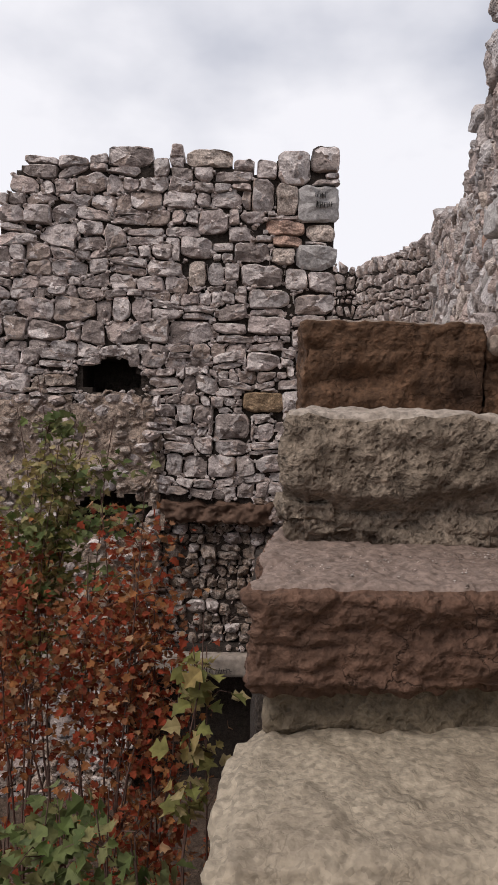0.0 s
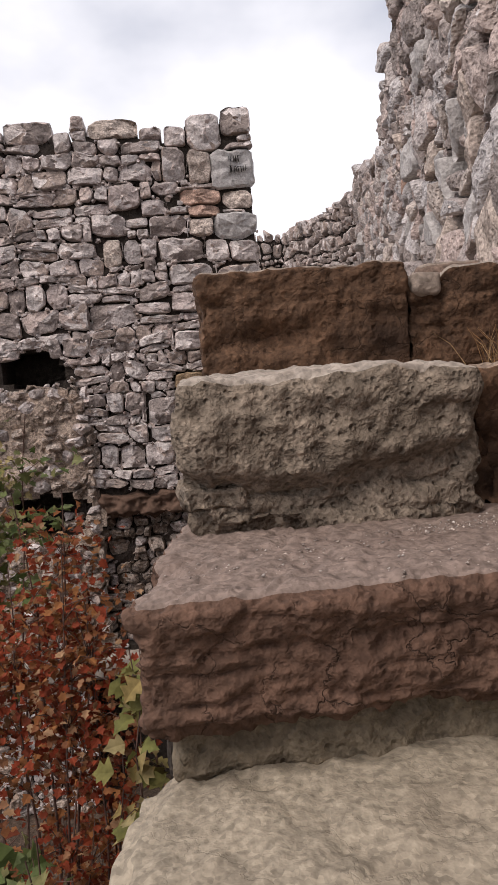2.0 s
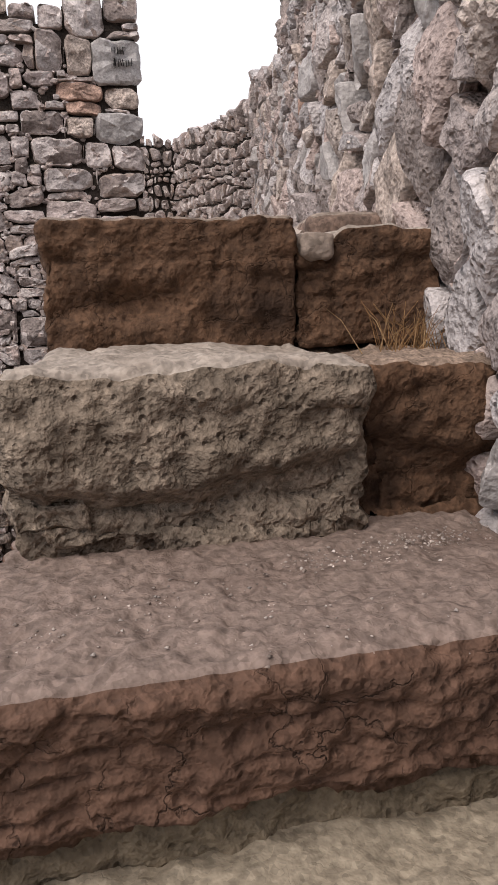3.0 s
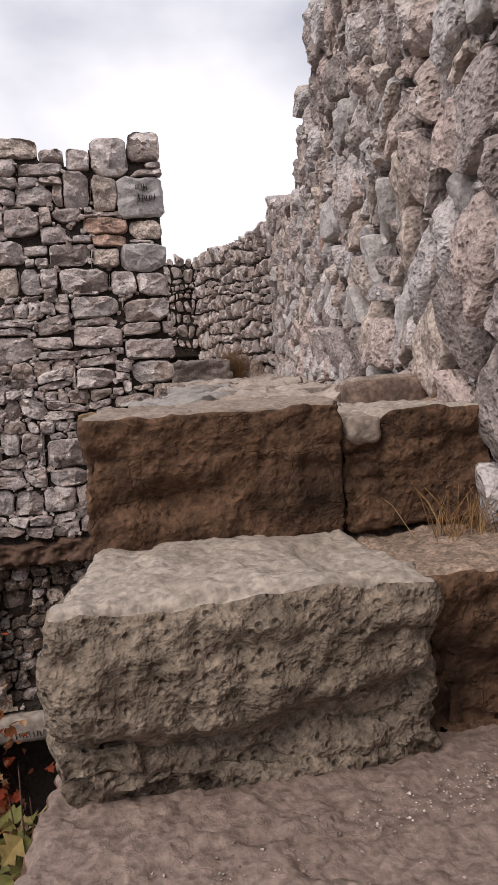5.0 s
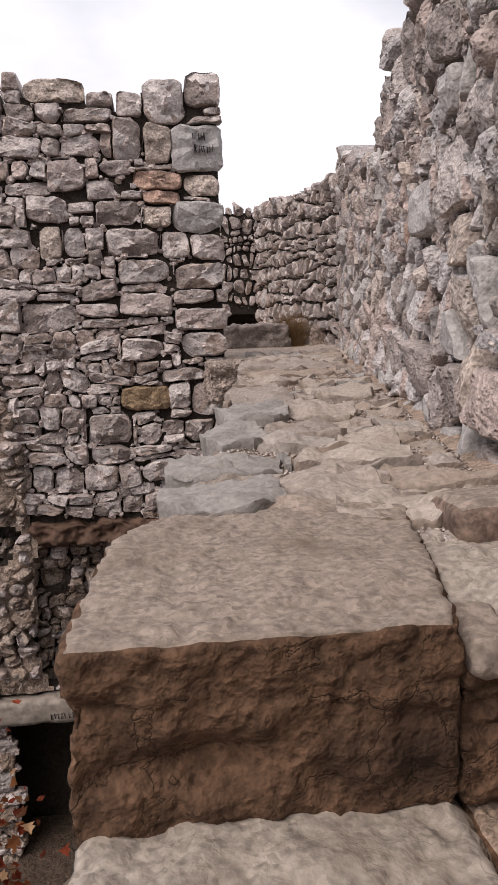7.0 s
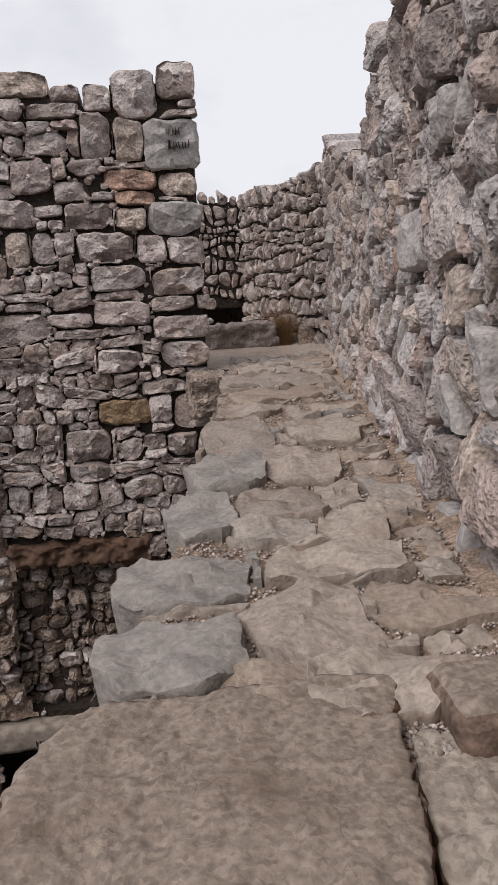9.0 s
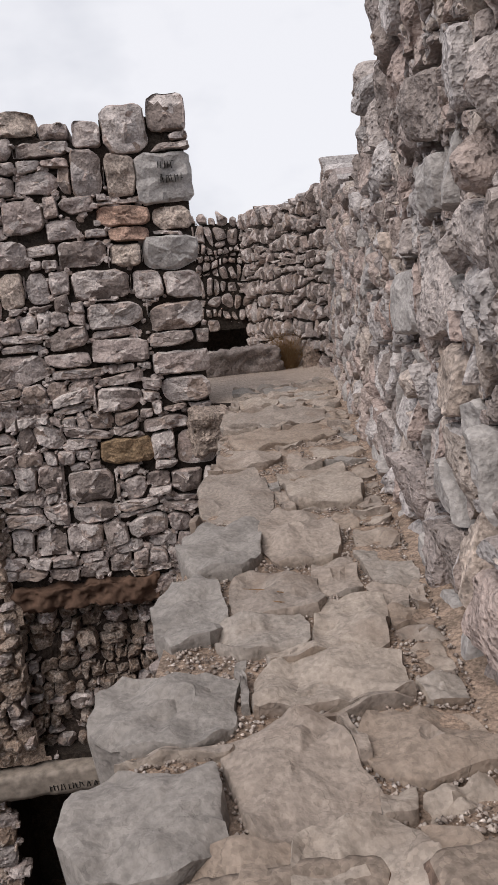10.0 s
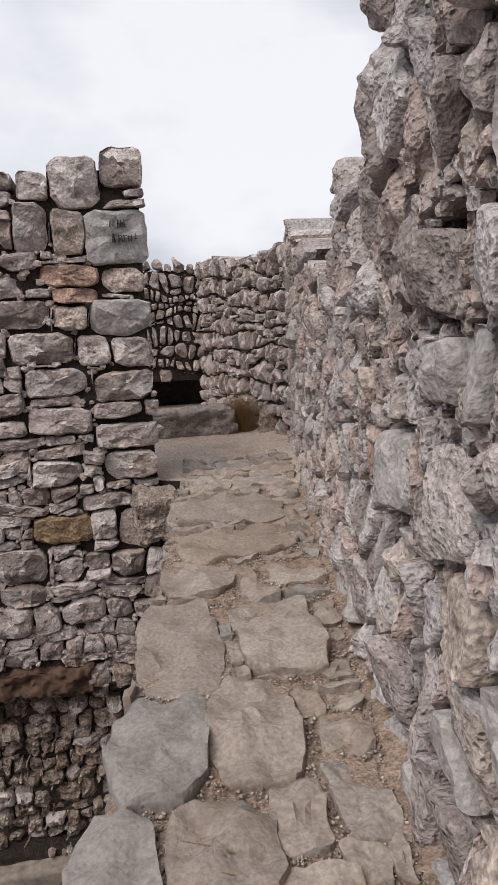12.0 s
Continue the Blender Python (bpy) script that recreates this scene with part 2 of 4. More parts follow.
m_greenleaf = plain_material("green_leaves", [(0.1, 0.14, 0.038), (0.15, 0.175, 0.065), (0.075, 0.105, 0.032), (0.22, 0.2, 0.085), (0.13, 0.165, 0.07)], 0.55, 0.35)
m_olive = plain_material("yellowing_leaves", [(0.22, 0.19, 0.065), (0.15, 0.16, 0.05), (0.3, 0.22, 0.085), (0.4, 0.34, 0.18)], 0.6, 0.35)
m_straw = plain_material("dry_grass", [(0.32, 0.19, 0.09), (0.24, 0.13, 0.06), (0.42, 0.29, 0.16)], 0.8, 0.2)


# ---- geometry helpers ----
def mesh_object(name, verts, faces, mat, parent=None, smooth=True, crease=0):
    me = bpy.data.meshes.new(name)
    me.from_pydata(verts, [], faces)
    me.materials.append(mat)
    if smooth:
        me.polygons.foreach_set("use_smooth", [True] * len(me.polygons))
    if crease:
        me.set_sharp_from_angle(angle=radians(crease))
    me.update()
    ob = new(name, me)
    if parent:
        ob.parent = parent
    return ob


class Face:
    """A flat working frame: u along, v up the face, n out of it."""

    def __init__(self, origin, u, v):
        self.o, self.u = Vector(origin), Vector(u).normalized()
        self.v = Vector(v).normalized()
        self.n = self.u.cross(self.v).normalized()

    def at(self, u, v, w=0.0):
        return self.o + self.u * u + self.v * v + self.n * w


def clip(poly, a, b, c):
    """The part of a convex polygon where a*x + b*y <= c."""
    out = []
    for i, p in enumerate(poly):
        q = poly[(i + 1) % len(poly)]
        dp, dq = a * p[0] + b * p[1] - c, a * q[0] + b * q[1] - c
        if dp <= 0:
            out.append(p)
        if (dp < 0 < dq) or (dq < 0 < dp):
            s = dp / (dp - dq)
            out.append((p[0] + s * (q[0] - p[0]), p[1] + s * (q[1] - p[1])))
    return out


def cells(sites, bounds, sx=1.0):
    """Power cells of weighted sites (x, y, weight) in a rectangle; sx < 1 makes them wide."""
    pts = np.array([(x * sx, y, w) for x, y, w in sites])
    x0, x1, y0, y1 = bounds
    res = []
    for i in range(len(pts)):
        d = np.hypot(pts[:, 0] - pts[i, 0], pts[:, 1] - pts[i, 1])
        poly = [(x0 * sx, y0), (x1 * sx, y0), (x1 * sx, y1), (x0 * sx, y1)]
        px, py, pw = pts[i]
        for j in np.argsort(d)[1:22]:
            qx, qy, qw = pts[j]
            a, b = 2 * (qx - px), 2 * (qy - py)
            poly = clip(poly, a, b, qx * qx + qy * qy - px * px - py * py - qw + pw)
            if len(poly) < 3:
                break
        res.append([(p[0] / sx, p[1]) for p in poly] if len(poly) > 2 else None)
    return res


def course_sites(rng, u0, u1, v0, v1, hmin, hmax, wmin, wmax, chips=0.35):
    """Sites of roughly coursed rubble: rows of uneven height, with chips between."""
    out, v = [], v0
    while v < v1:
        h = rng.uniform(hmin, hmax)
        u = u0 - rng.uniform(0, wmax)
        while u < u1:
            w = rng.uniform(wmin, wmax) * (0.75 + 0.5 * (h - hmin) / (hmax - hmin + 1e-6))
            if rng.random() < 0.16:
                out.append((u + w / 2, v + h * 0.27, 0.0))
                out.append((u + w / 2 + rng.uniform(-0.03, 0.03), v + h * 0.76, 0.0))
            else:
                out.append((u + w / 2 + rng.uniform(-0.02, 0.02), v + h / 2 + rng.uniform(-0.2, 0.2) * h, rng.uniform(0, 0.003)))
            if rng.random() < chips:
                out.append((u + rng.uniform(-0.02, 0.02), v + rng.uniform(-0.03, 0.03), -0.0035))
            u += w
        v += h
    return out


def coursed(rng, u0, u1, v0, v1, hmin, hmax, wmin, wmax, wob=0.05, chips=0.5, jit=0.16):
    """Rough courses with wandering beds: a list of (u, v, polygon), stones first cut square, then knocked about."""
    out, v, k, seed = [], v0, 0, rng.uniform(0, 50)

    def bed(kk, vv, u):
        return vv + wob * noise.noise(Vector((u * 1.5, kk * 3.7 + seed, 0))) + 0.4 * wob * noise.noise(Vector((u * 5.0, kk * 3.7 + seed, 8)))

    while v < v1:
        h = hmin + (hmax - hmin) * rng.random() ** 1.3
        u = u0 - rng.uniform(0, wmax)
        ls = rng.uniform(-0.12, 0.12)
        while u < u1:
            w = rng.uniform(wmin, wmax) * (0.65 + 0.6 * (h - hmin) / (hmax - hmin + 1e-6))
            rs = rng.uniform(-0.22, 0.22)
            parts = [(0.0, 1.0)]
            if h > (hmin + hmax) * 0.45 and rng.random() < 0.22:
                c = rng.uniform(0.35, 0.65)
                parts = [(0.0, c), (c, 1.0)]
            for a, b in parts:
                corners = []
                for fu, fv in ((0, a), (1, a), (1, b), (0, b)):
                    uu = u + w * fu + (ls if fu == 0 else rs) * h * (fv - 0.5)
                    lo, hi = bed(k, v, uu), bed(k + 1, v + h, uu)
                    corners.append((uu, lo + (hi - lo) * fv))
                cu, cv = sum(p[0] for p in corners) / 4, sum(p[1] for p in corners) / 4
                pts = []
                for i, p in enumerate(corners):
                    s = 1 - jit * rng.random() ** 1.5
                    p = (cu + (p[0] - cu) * s, cv + (p[1] - cv) * s)
                    if rng.random() < 0.45:
                        q, r = corners[i - 1], corners[(i + 1) % 4]
                        t1, t2 = rng.uniform(0.12, 0.35), rng.uniform(0.12, 0.35)
                        pts.append((p[0] + (q[0] - p[0]) * t1, p[1] + (q[1] - p[1]) * t1))
                        pts.append((p[0] + (r[0] - p[0]) * t2, p[1] + (r[1] - p[1]) * t2))
                        if rng.random() < chips:
                            d = min(w, h) * 0.11
                            c0 = corners[i]
                            pts2 = [(c0[0] + d * math.cos(t) * rng.uniform(0.7, 1.3), c0[1] + d * 0.8 * math.sin(t) * rng.uniform(0.7, 1.3)) for t in (0.3, 1.5, 2.8, 4.0, 5.2)]
                            out.append((c0[0], c0[1], pts2))
                    else:
                        pts.append(p)
                out.append((cu, cv, pts))
            u += w
            ls = rs
        v += h
        k += 1
    return out


def inset(poly, gap):
    """A convex polygon with its sides moved in by gap."""
    out = poly
    cx, cy = sum(p[0] for p in poly) / len(poly), sum(p[1] for p in poly) / len(poly)
    for i, p in enumerate(poly):
        q = poly[(i + 1) % len(poly)]
        ex, ey = q[0] - p[0], q[1] - p[1]
        ln = math.hypot(ex, ey)
        if ln < 1e-6:
            continue
        a, b = ey / ln, -ex / ln
        c = a * p[0] + b * p[1]
        if a * cx + b * cy > c:
            a, b, c = -a, -b, -c
        out = clip(out, a, b, c - gap)
        if len(out) < 3:
            return None
    return out


def area(poly):
    return 0.5 * sum(p[0] * q[1] - q[0] * p[1] for p, q in zip(poly, poly[1:] + poly[:1]))


def rounded(poly, n, soft=0.18):
    """Corners cut, then n points evenly along the outline."""
    for k in range(1 if soft < 0.12 else 2):
        out = []
        for i, p in enumerate(poly):
            q = poly[(i + 1) % len(poly)]
            for s in (soft, 1 - soft):
                out.append((p[0] + s * (q[0] - p[0]), p[1] + s * (q[1] - p[1])))
        poly = out
    seg = [math.dist(p, q) for p, q in zip(poly, poly[1:] + poly[:1])]
    total, res, acc, i = sum(seg), [], 0.0, 0
    for k in range(n):
        want = total * k / n
        while acc + seg[i] < want:
            acc += seg[i]
            i += 1
        s = (want - acc) / max(seg[i], 1e-9)
        p, q = poly[i], poly[(i + 1) % len(poly)]
        res.append((p[0] + s * (q[0] - p[0]), p[1] + s * (q[1] - p[1])))
    return res


def stone_geometry(face, poly, rng, depth=0.16, proud=0.05, n=16, rings=((0.985, 0.55), (0.9, 0.9), (0.62, 1.0), (0.3, 1.0)), jag=0.012, tilt=0.12, freq=9.0, soft=0.18, facet=0.0, crag=0.0):
    """Vertices and faces of one dressed-by-chance stone that fills a cell of a face."""
    if area(poly) < 0:
        poly = poly[::-1]
    ring0 = rounded(poly, n, soft)
    cx, cy = sum(p[0] for p in ring0) / n, sum(p[1] for p in ring0) / n
    tu, tv = rng.uniform(-tilt, tilt), rng.uniform(-tilt, tilt)
    k = Vector((rng.uniform(-99, 99), rng.uniform(-99, 99), rng.uniform(-99, 99)))
    planes = []
    ext = abs(area(poly)) ** 0.5
    for q in range(5):
        a, sl = rng.uniform(0, 6.283), rng.uniform(0.25, 1.0) * facet
        planes.append((math.cos(a) * sl, math.sin(a) * sl, rng.uniform(0.05, 0.32) * sl * ext))
    verts, faces = [], []
    for s, w in ((1.0, None), (1.0, 0.0), *rings):
        for p in ring0:
            u, v = cx + (p[0] - cx) * s, cy + (p[1] - cy) * s
            if w is None:
                verts.append(face.at(cx + (u - cx) * 0.9, cy + (v - cy) * 0.9, -depth))
                continue
            d = proud * w + (tu * (u - cx) + tv * (v - cy)) * min(1, w * 1.5)
            if facet and w > 0.4:
                d += min(0.0, min(c - a * (u - cx) - b * (v - cy) for a, b, c in planes)) * w
            q = Vector((u * freq, v * freq, d * freq)) + k
            if crag:
                d += crag * (noise.turbulence(q * 0.8, 4, True) - 0.45) * min(1, w * 1.4)
            nz = noise.noise_vector(q)
            nf = noise.noise(q * 2.7)
            nx = noise.noise_vector(q * 2.3)
            verts.append(face.at(u + nz.x * jag + nx.x * jag * 0.6, v + nz.y * jag + nx.y * jag * 0.6, d + nz.z * jag * 1.6 * (0.4 + w) + nf * jag * 0.9))
    q = Vector((cx * freq, cy * freq, 0)) + k
    verts.append(face.at(cx, cy, proud * 1.0 + noise.noise(q) * jag * 1.5))
    for r in range(len(rings) + 1):
        for i in range(n):
            j = (i + 1) % n
            faces.append((r * n + i, r * n + j, (r + 1) * n + j, (r + 1) * n + i))
    last, top = (len(rings) + 1) * n, len(verts) - 1
    for i in range(n):
        faces.append((last + i, last + (i + 1) % n, top))
    return verts, faces


def turned(poly, rng, deg, lo, hi):
    """A polygon turned a little about its middle and resized."""
    cx, cy = sum(p[0] for p in poly) / len(poly), sum(p[1] for p in poly) / len(poly)
    a, s, t = radians(rng.uniform(-deg, deg)), rng.uniform(lo, hi), rng.uniform(lo, hi)
    return [(cx + s * ((x - cx) * math.cos(a) - (y - cy) * math.sin(a)), cy + t * ((x - cx) * math.sin(a) + (y - cy) * math.cos(a))) for x, y in poly]


def knocked(rng, a, b, hw, hh, cut=0.5):
    """An upright oblong about (a, b) with uneven sides and some corners struck off."""
    c = [(a + x * hw * rng.uniform(0.9, 1.06), b + y * hh * rng.uniform(0.88, 1.06)) for x, y in ((-1, -1), (1, -1), (1, 1), (-1, 1))]
    out = []
    for i, p in enumerate(c):
        if rng.random() < cut:
            for q, t in ((c[i - 1], rng.uniform(0.1, 0.32)), (c[(i + 1) % 4], rng.uniform(0.1, 0.32))):
                out.append((p[0] + (q[0] - p[0]) * t, p[1] + (q[1] - p[1]) * t))
        else:
            out.append(p)
    return out


def avoid(poly, boxes, m=0.0):
    """The largest part of a polygon outside the given (a, b, half width, half height) oblongs."""
    for a, b, hw, hh in boxes:
        xs, ys = [p[0] for p in poly], [p[1] for p in poly]
        if max(xs) <= a - hw - m or min(xs) >= a + hw + m or max(ys) <= b - hh - m or min(ys) >= b + hh + m:
            continue
        best = []
        for k in ((1, 0, a - hw - m), (-1, 0, -a - hw - m), (0, 1, b - hh - m), (0, -1, -b - hh - m)):
            c = clip(poly, *k)
            if len(c) > 2 and (not best or abs(area(c)) > abs(area(best))):
                best = c
        if len(best) < 3 or abs(area(best)) < 0.0012:
            return None
        poly = best
    return poly


def chips_round(face, poly, rng, chance, rmin, rmax, proud):
    """Small packing stones at the corners of a cell."""
    res = []
    for x, y in poly:
        if rng.random() < chance:
            r = rng.uniform(rmin, rmax)
            a0 = rng.uniform(0, 6.28)
            pts = [(x + r * rng.uniform(0.7, 1.3) * math.cos(a0 + k * 1.2566), y + r * rng.uniform(0.5, 1.0) * math.sin(a0 + k * 1.2566)) for k in range(5)]
            res.append(stone_geometry(face, pts, rng, depth=0.03, proud=proud * rng.uniform(0.4, 1.1), n=10, rings=((0.93, 0.8), (0.5, 1.0)), jag=0.006, tilt=0.3, freq=20, soft=0.08, facet=0.4))
    return res


def lay_stones(parent, items, mats, keep, rest_name, rest_label, crease=22):
    """items: (order, verts, faces, material index). The first keep become parts, the rest one mesh."""
    items.sort(key=lambda t: t[0])
    for order, v, f, mi in items[:keep]:
        mesh_object("stone", v, f, mats[mi], parent, True, crease)
    if items[keep:]:
        vs, fs, mid = [], [], []
        for order, v, f, mi in items[keep:]:
            b = len(vs)
            vs += v
            fs += [tuple(i + b for i in g) for g in f]
            mid += [mi] * len(f)
        ob = mesh_object(rest_name, vs, fs, mats[0], parent, True, crease)
        for m in mats[1:]:
            ob.data.materials.append(m)
        ob.data.polygons.foreach_set("material_index", mid)
        tagged(ob, rest_label, kind="stuff")


def core(name, face, us, vs, solid, thick, mat, back=0.0, rough=0.02):
    """A wall body of square blocks behind a face, with whatever openings solid() leaves."""
    nu, nv = len(us) - 1, len(vs) - 1
    full = [[solid((us[i] + us[i + 1]) / 2, (vs[j] + vs[j + 1]) / 2) for j in range(nv)] for i in range(nu)]
    index, verts, faces = {}, [], []

    def vid(i, j, k):
        if (i, j, k) not in index:
            index[i, j, k] = len(verts)
            off = 0.0
            if k == 0:
                q = Vector((us[i] * 4.1, vs[j] * 4.1, 3.3))
                off = (noise.noise(q) + 0.5 * noise.noise(q * 2.7)) * rough
            verts.append(face.at(us[i], vs[j], -back + off if k == 0 else -thick))
        return index[i, j, k]

    def has(i, j):
        return 0 <= i < nu and 0 <= j < nv and full[i][j]

    for i in range(nu):
        for j in range(nv):
            if not full[i][j]:
                continue
            faces.append((vid(i, j, 0), vid(i + 1, j, 0), vid(i + 1, j + 1, 0), vid(i, j + 1, 0)))
            faces.append((vid(i, j, 1), vid(i, j + 1, 1), vid(i + 1, j + 1, 1), vid(i + 1, j, 1)))
            if not has(i - 1, j):
                faces.append((vid(i, j, 0), vid(i, j + 1, 0), vid(i, j + 1, 1), vid(i, j, 1)))
            if not has(i + 1, j):
                faces.append((vid(i + 1, j, 0), vid(i + 1, j, 1), vid(i + 1, j + 1, 1), vid(i + 1, j + 1, 0)))
            if not has(i, j - 1):
                faces.append((vid(i, j, 0), vid(i, j, 1), vid(i + 1, j, 1), vid(i + 1, j, 0)))
            if not has(i, j + 1):
                faces.append((vid(i, j + 1, 0), vid(i + 1, j + 1, 0), vid(i + 1, j + 1, 1), vid(i, j + 1, 1)))
    return mesh_object(name, verts, faces, mat, smooth=False)


def steps_to(a, b, d):
    n = max(1, round((b - a) / d))
    return [a + (b - a) * i / n for i in range(n + 1)]


def profile(pts):
    """A broken line through (u, v) points as a function."""
    us, vs = [p[0] for p in pts], [p[1] for p in pts]
    return lambda u: float(np.interp(u, us, vs))


def block(name, lo, hi, mat, res=0.018, r=0.04, rough=0.012, freq=5.0, carve=None, seed=0, parent=None, fine=0.004, post=None, top_mat=None):
    """A quarried block: a rounded box on a close lattice, roughened, and cut by carve(p, n)."""
    lo, hi = Vector(lo), Vector(hi)
    size = hi - lo
    cnt = [max(3, round(size[i] / res)) for i in range(3)]
    index, verts, faces = {}, [], []
    k = Vector((seed * 7.31, seed * 3.17, seed * 5.77))

    def vid(i, j, l):
        key = (i, j, l)
        if key in index:
            return index[key]
        p = Vector((lo.x + size.x * i / cnt[0], lo.y + size.y * j / cnt[1], lo.z + size.z * l / cnt[2]))
        rr = r * (1 + 0.8 * noise.noise(p * 3.1 + k))
        inner = Vector([min(max(p[a], lo[a] + rr), hi[a] - rr) for a in range(3)])
        d = p - inner
        nrm = d.normalized() if d.length > 1e-6 else Vector((0, 0, 1))
        p = inner + nrm * rr
        off = rough * noise.fractal(p * freq + k, 1.0, 2.0, 4) * 1.4 + fine * (noise.noise(p * 42 + k) + noise.noise(p * 23 + k))
        if carve:
            off += carve(p, nrm)
        index[key] = len(verts)
        flat = 0.7 if nrm.z > 0.8 else 1.0
        off += (noise.turbulence(p * 9 + k, 4, True) - 0.5) * fine * 2.0
        for f, dep in ((4.5, 1.6), (10.0, 1.0)):
            t = noise.noise(Vector((p.x * f, p.y * f, p.z * f * 1.6)) + k + Vector((9, f, 0))) + 0.25 * noise.noise(p * f * 4 + k)
            off -= fine * dep * min(1.0, max(0.0, (t - 0.12) / 0.05))
        p = p + nrm * off * flat
        verts.append(post(p) if post else p)
        return index[key]

    a, b, c = cnt
    for i in range(a):
        for j in range(b):
            faces.append((vid(i, j, c), vid(i + 1, j, c), vid(i + 1, j + 1, c), vid(i, j + 1, c)))
            faces.append((vid(i, j, 0), vid(i, j + 1, 0), vid(i + 1, j + 1, 0), vid(i + 1, j, 0)))
    for i in range(a):
        for l in range(c):
            faces.append((vid(i, 0, l), vid(i + 1, 0, l), vid(i + 1, 0, l + 1), vid(i, 0, l + 1)))
            faces.append((vid(i, b, l), vid(i, b, l + 1), vid(i + 1, b, l + 1), vid(i + 1, b, l)))
    for j in range(b):
        for l in range(c):
            faces.append((vid(0, j, l), vid(0, j, l + 1), vid(0, j + 1, l + 1), vid(0, j + 1, l)))
            faces.append((vid(a, j, l), vid(a, j + 1, l), vid(a, j + 1, l + 1), vid(a, j, l + 1)))
    ob = mesh_object(name, verts, faces, mat, parent)
    # Upper faces take their own material, paler where toplight is put in.
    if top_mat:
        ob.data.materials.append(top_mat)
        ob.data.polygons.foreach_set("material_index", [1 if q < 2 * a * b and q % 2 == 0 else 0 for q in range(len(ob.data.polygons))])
    return ob


def bump_at(x, c, w):
    """A smooth hump of half-width w at c."""
    t = (x - c) / w
    return math.exp(-t * t)


# ---- ground ----
def ground_height(x, y):
    h = -3.6 + 0.12 * noise.noise(Vector((x * 0.7, y * 0.7, 0.0)))
    return h


def make_ground():
    verts, faces = [], []
    xs = [-400, -120, -40, -15] + steps_to(-8, 6, 0.5) + [15, 40, 120, 400]
    ys = [-400, -120, -40, -12] + steps_to(-6, 16, 0.5) + [25, 60, 150, 400]
    for y in ys:
        for x in xs:
            verts.append((x, y, ground_height(x, y)))
    w = len(xs)
    for j in range(len(ys) - 1):
        for i in range(w - 1):
            faces.append((j * w + i, j * w + i + 1, (j + 1) * w + i + 1, (j + 1) * w + i))
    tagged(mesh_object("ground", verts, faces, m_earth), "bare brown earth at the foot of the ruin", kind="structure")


make_ground()

# ---- the wall that faces the stair ----
FACE_L = Face((0, 8.96, 0), (1, 0, 0), (0, 0, 1))
top_left = profile([(u, v + 0.07) for u, v in [(-4.6, 3.1), (-3.15, 3.3), (-3.05, 4.2), (-2.85, 4.42), (-2.4, 4.47), (-2.0, 4.42), (-1.7, 4.55), (-1.35, 4.5), (-1.1, 4.4), (-0.75, 4.56), (-0.4, 4.54), (-0.15, 4.38), (0.1, 4.42), (0.3, 4.56), (0.6, 4.5), (0.75, 4.62), (1.06, 4.66)]])
HOLE_UP = (-2.05, -1.36, 1.58, 2.0)
HOLE_LOW = (-2.15, -1.2, -0.2, 0.3)
DOORWAY = (-1.45, 0.45, -3.7, -1.93)


SUNKEN = (-1.3, 0.8, -1.6, 0.02)


def in_box(u, v, b, m=0.0):
    return b[0] - m < u < b[1] + m and b[2] - m < v < b[3] + m


def sunken(u, v, m=0.0):
    """The hollowed part of the wall, with a ragged rim."""
    return in_box(u + 0.18 * noise.noise(Vector((v * 2.6, 7.0, 0))), v + 0.08 * noise.noise(Vector((u * 3, 9.0, 0))), SUNKEN, m)


def in_hole(u, v, b):
    """An opening with a ragged, roughly oval rim."""
    x, y = (u - (b[0] + b[1]) / 2) / (b[1] - b[0]) * 2, (v - (b[2] + b[3]) / 2) / (b[3] - b[2]) * 2
    return abs(x) ** 3 + abs(y) ** 3 < 1 + 0.5 * noise.noise(Vector((u * 5, v * 5, 2)))


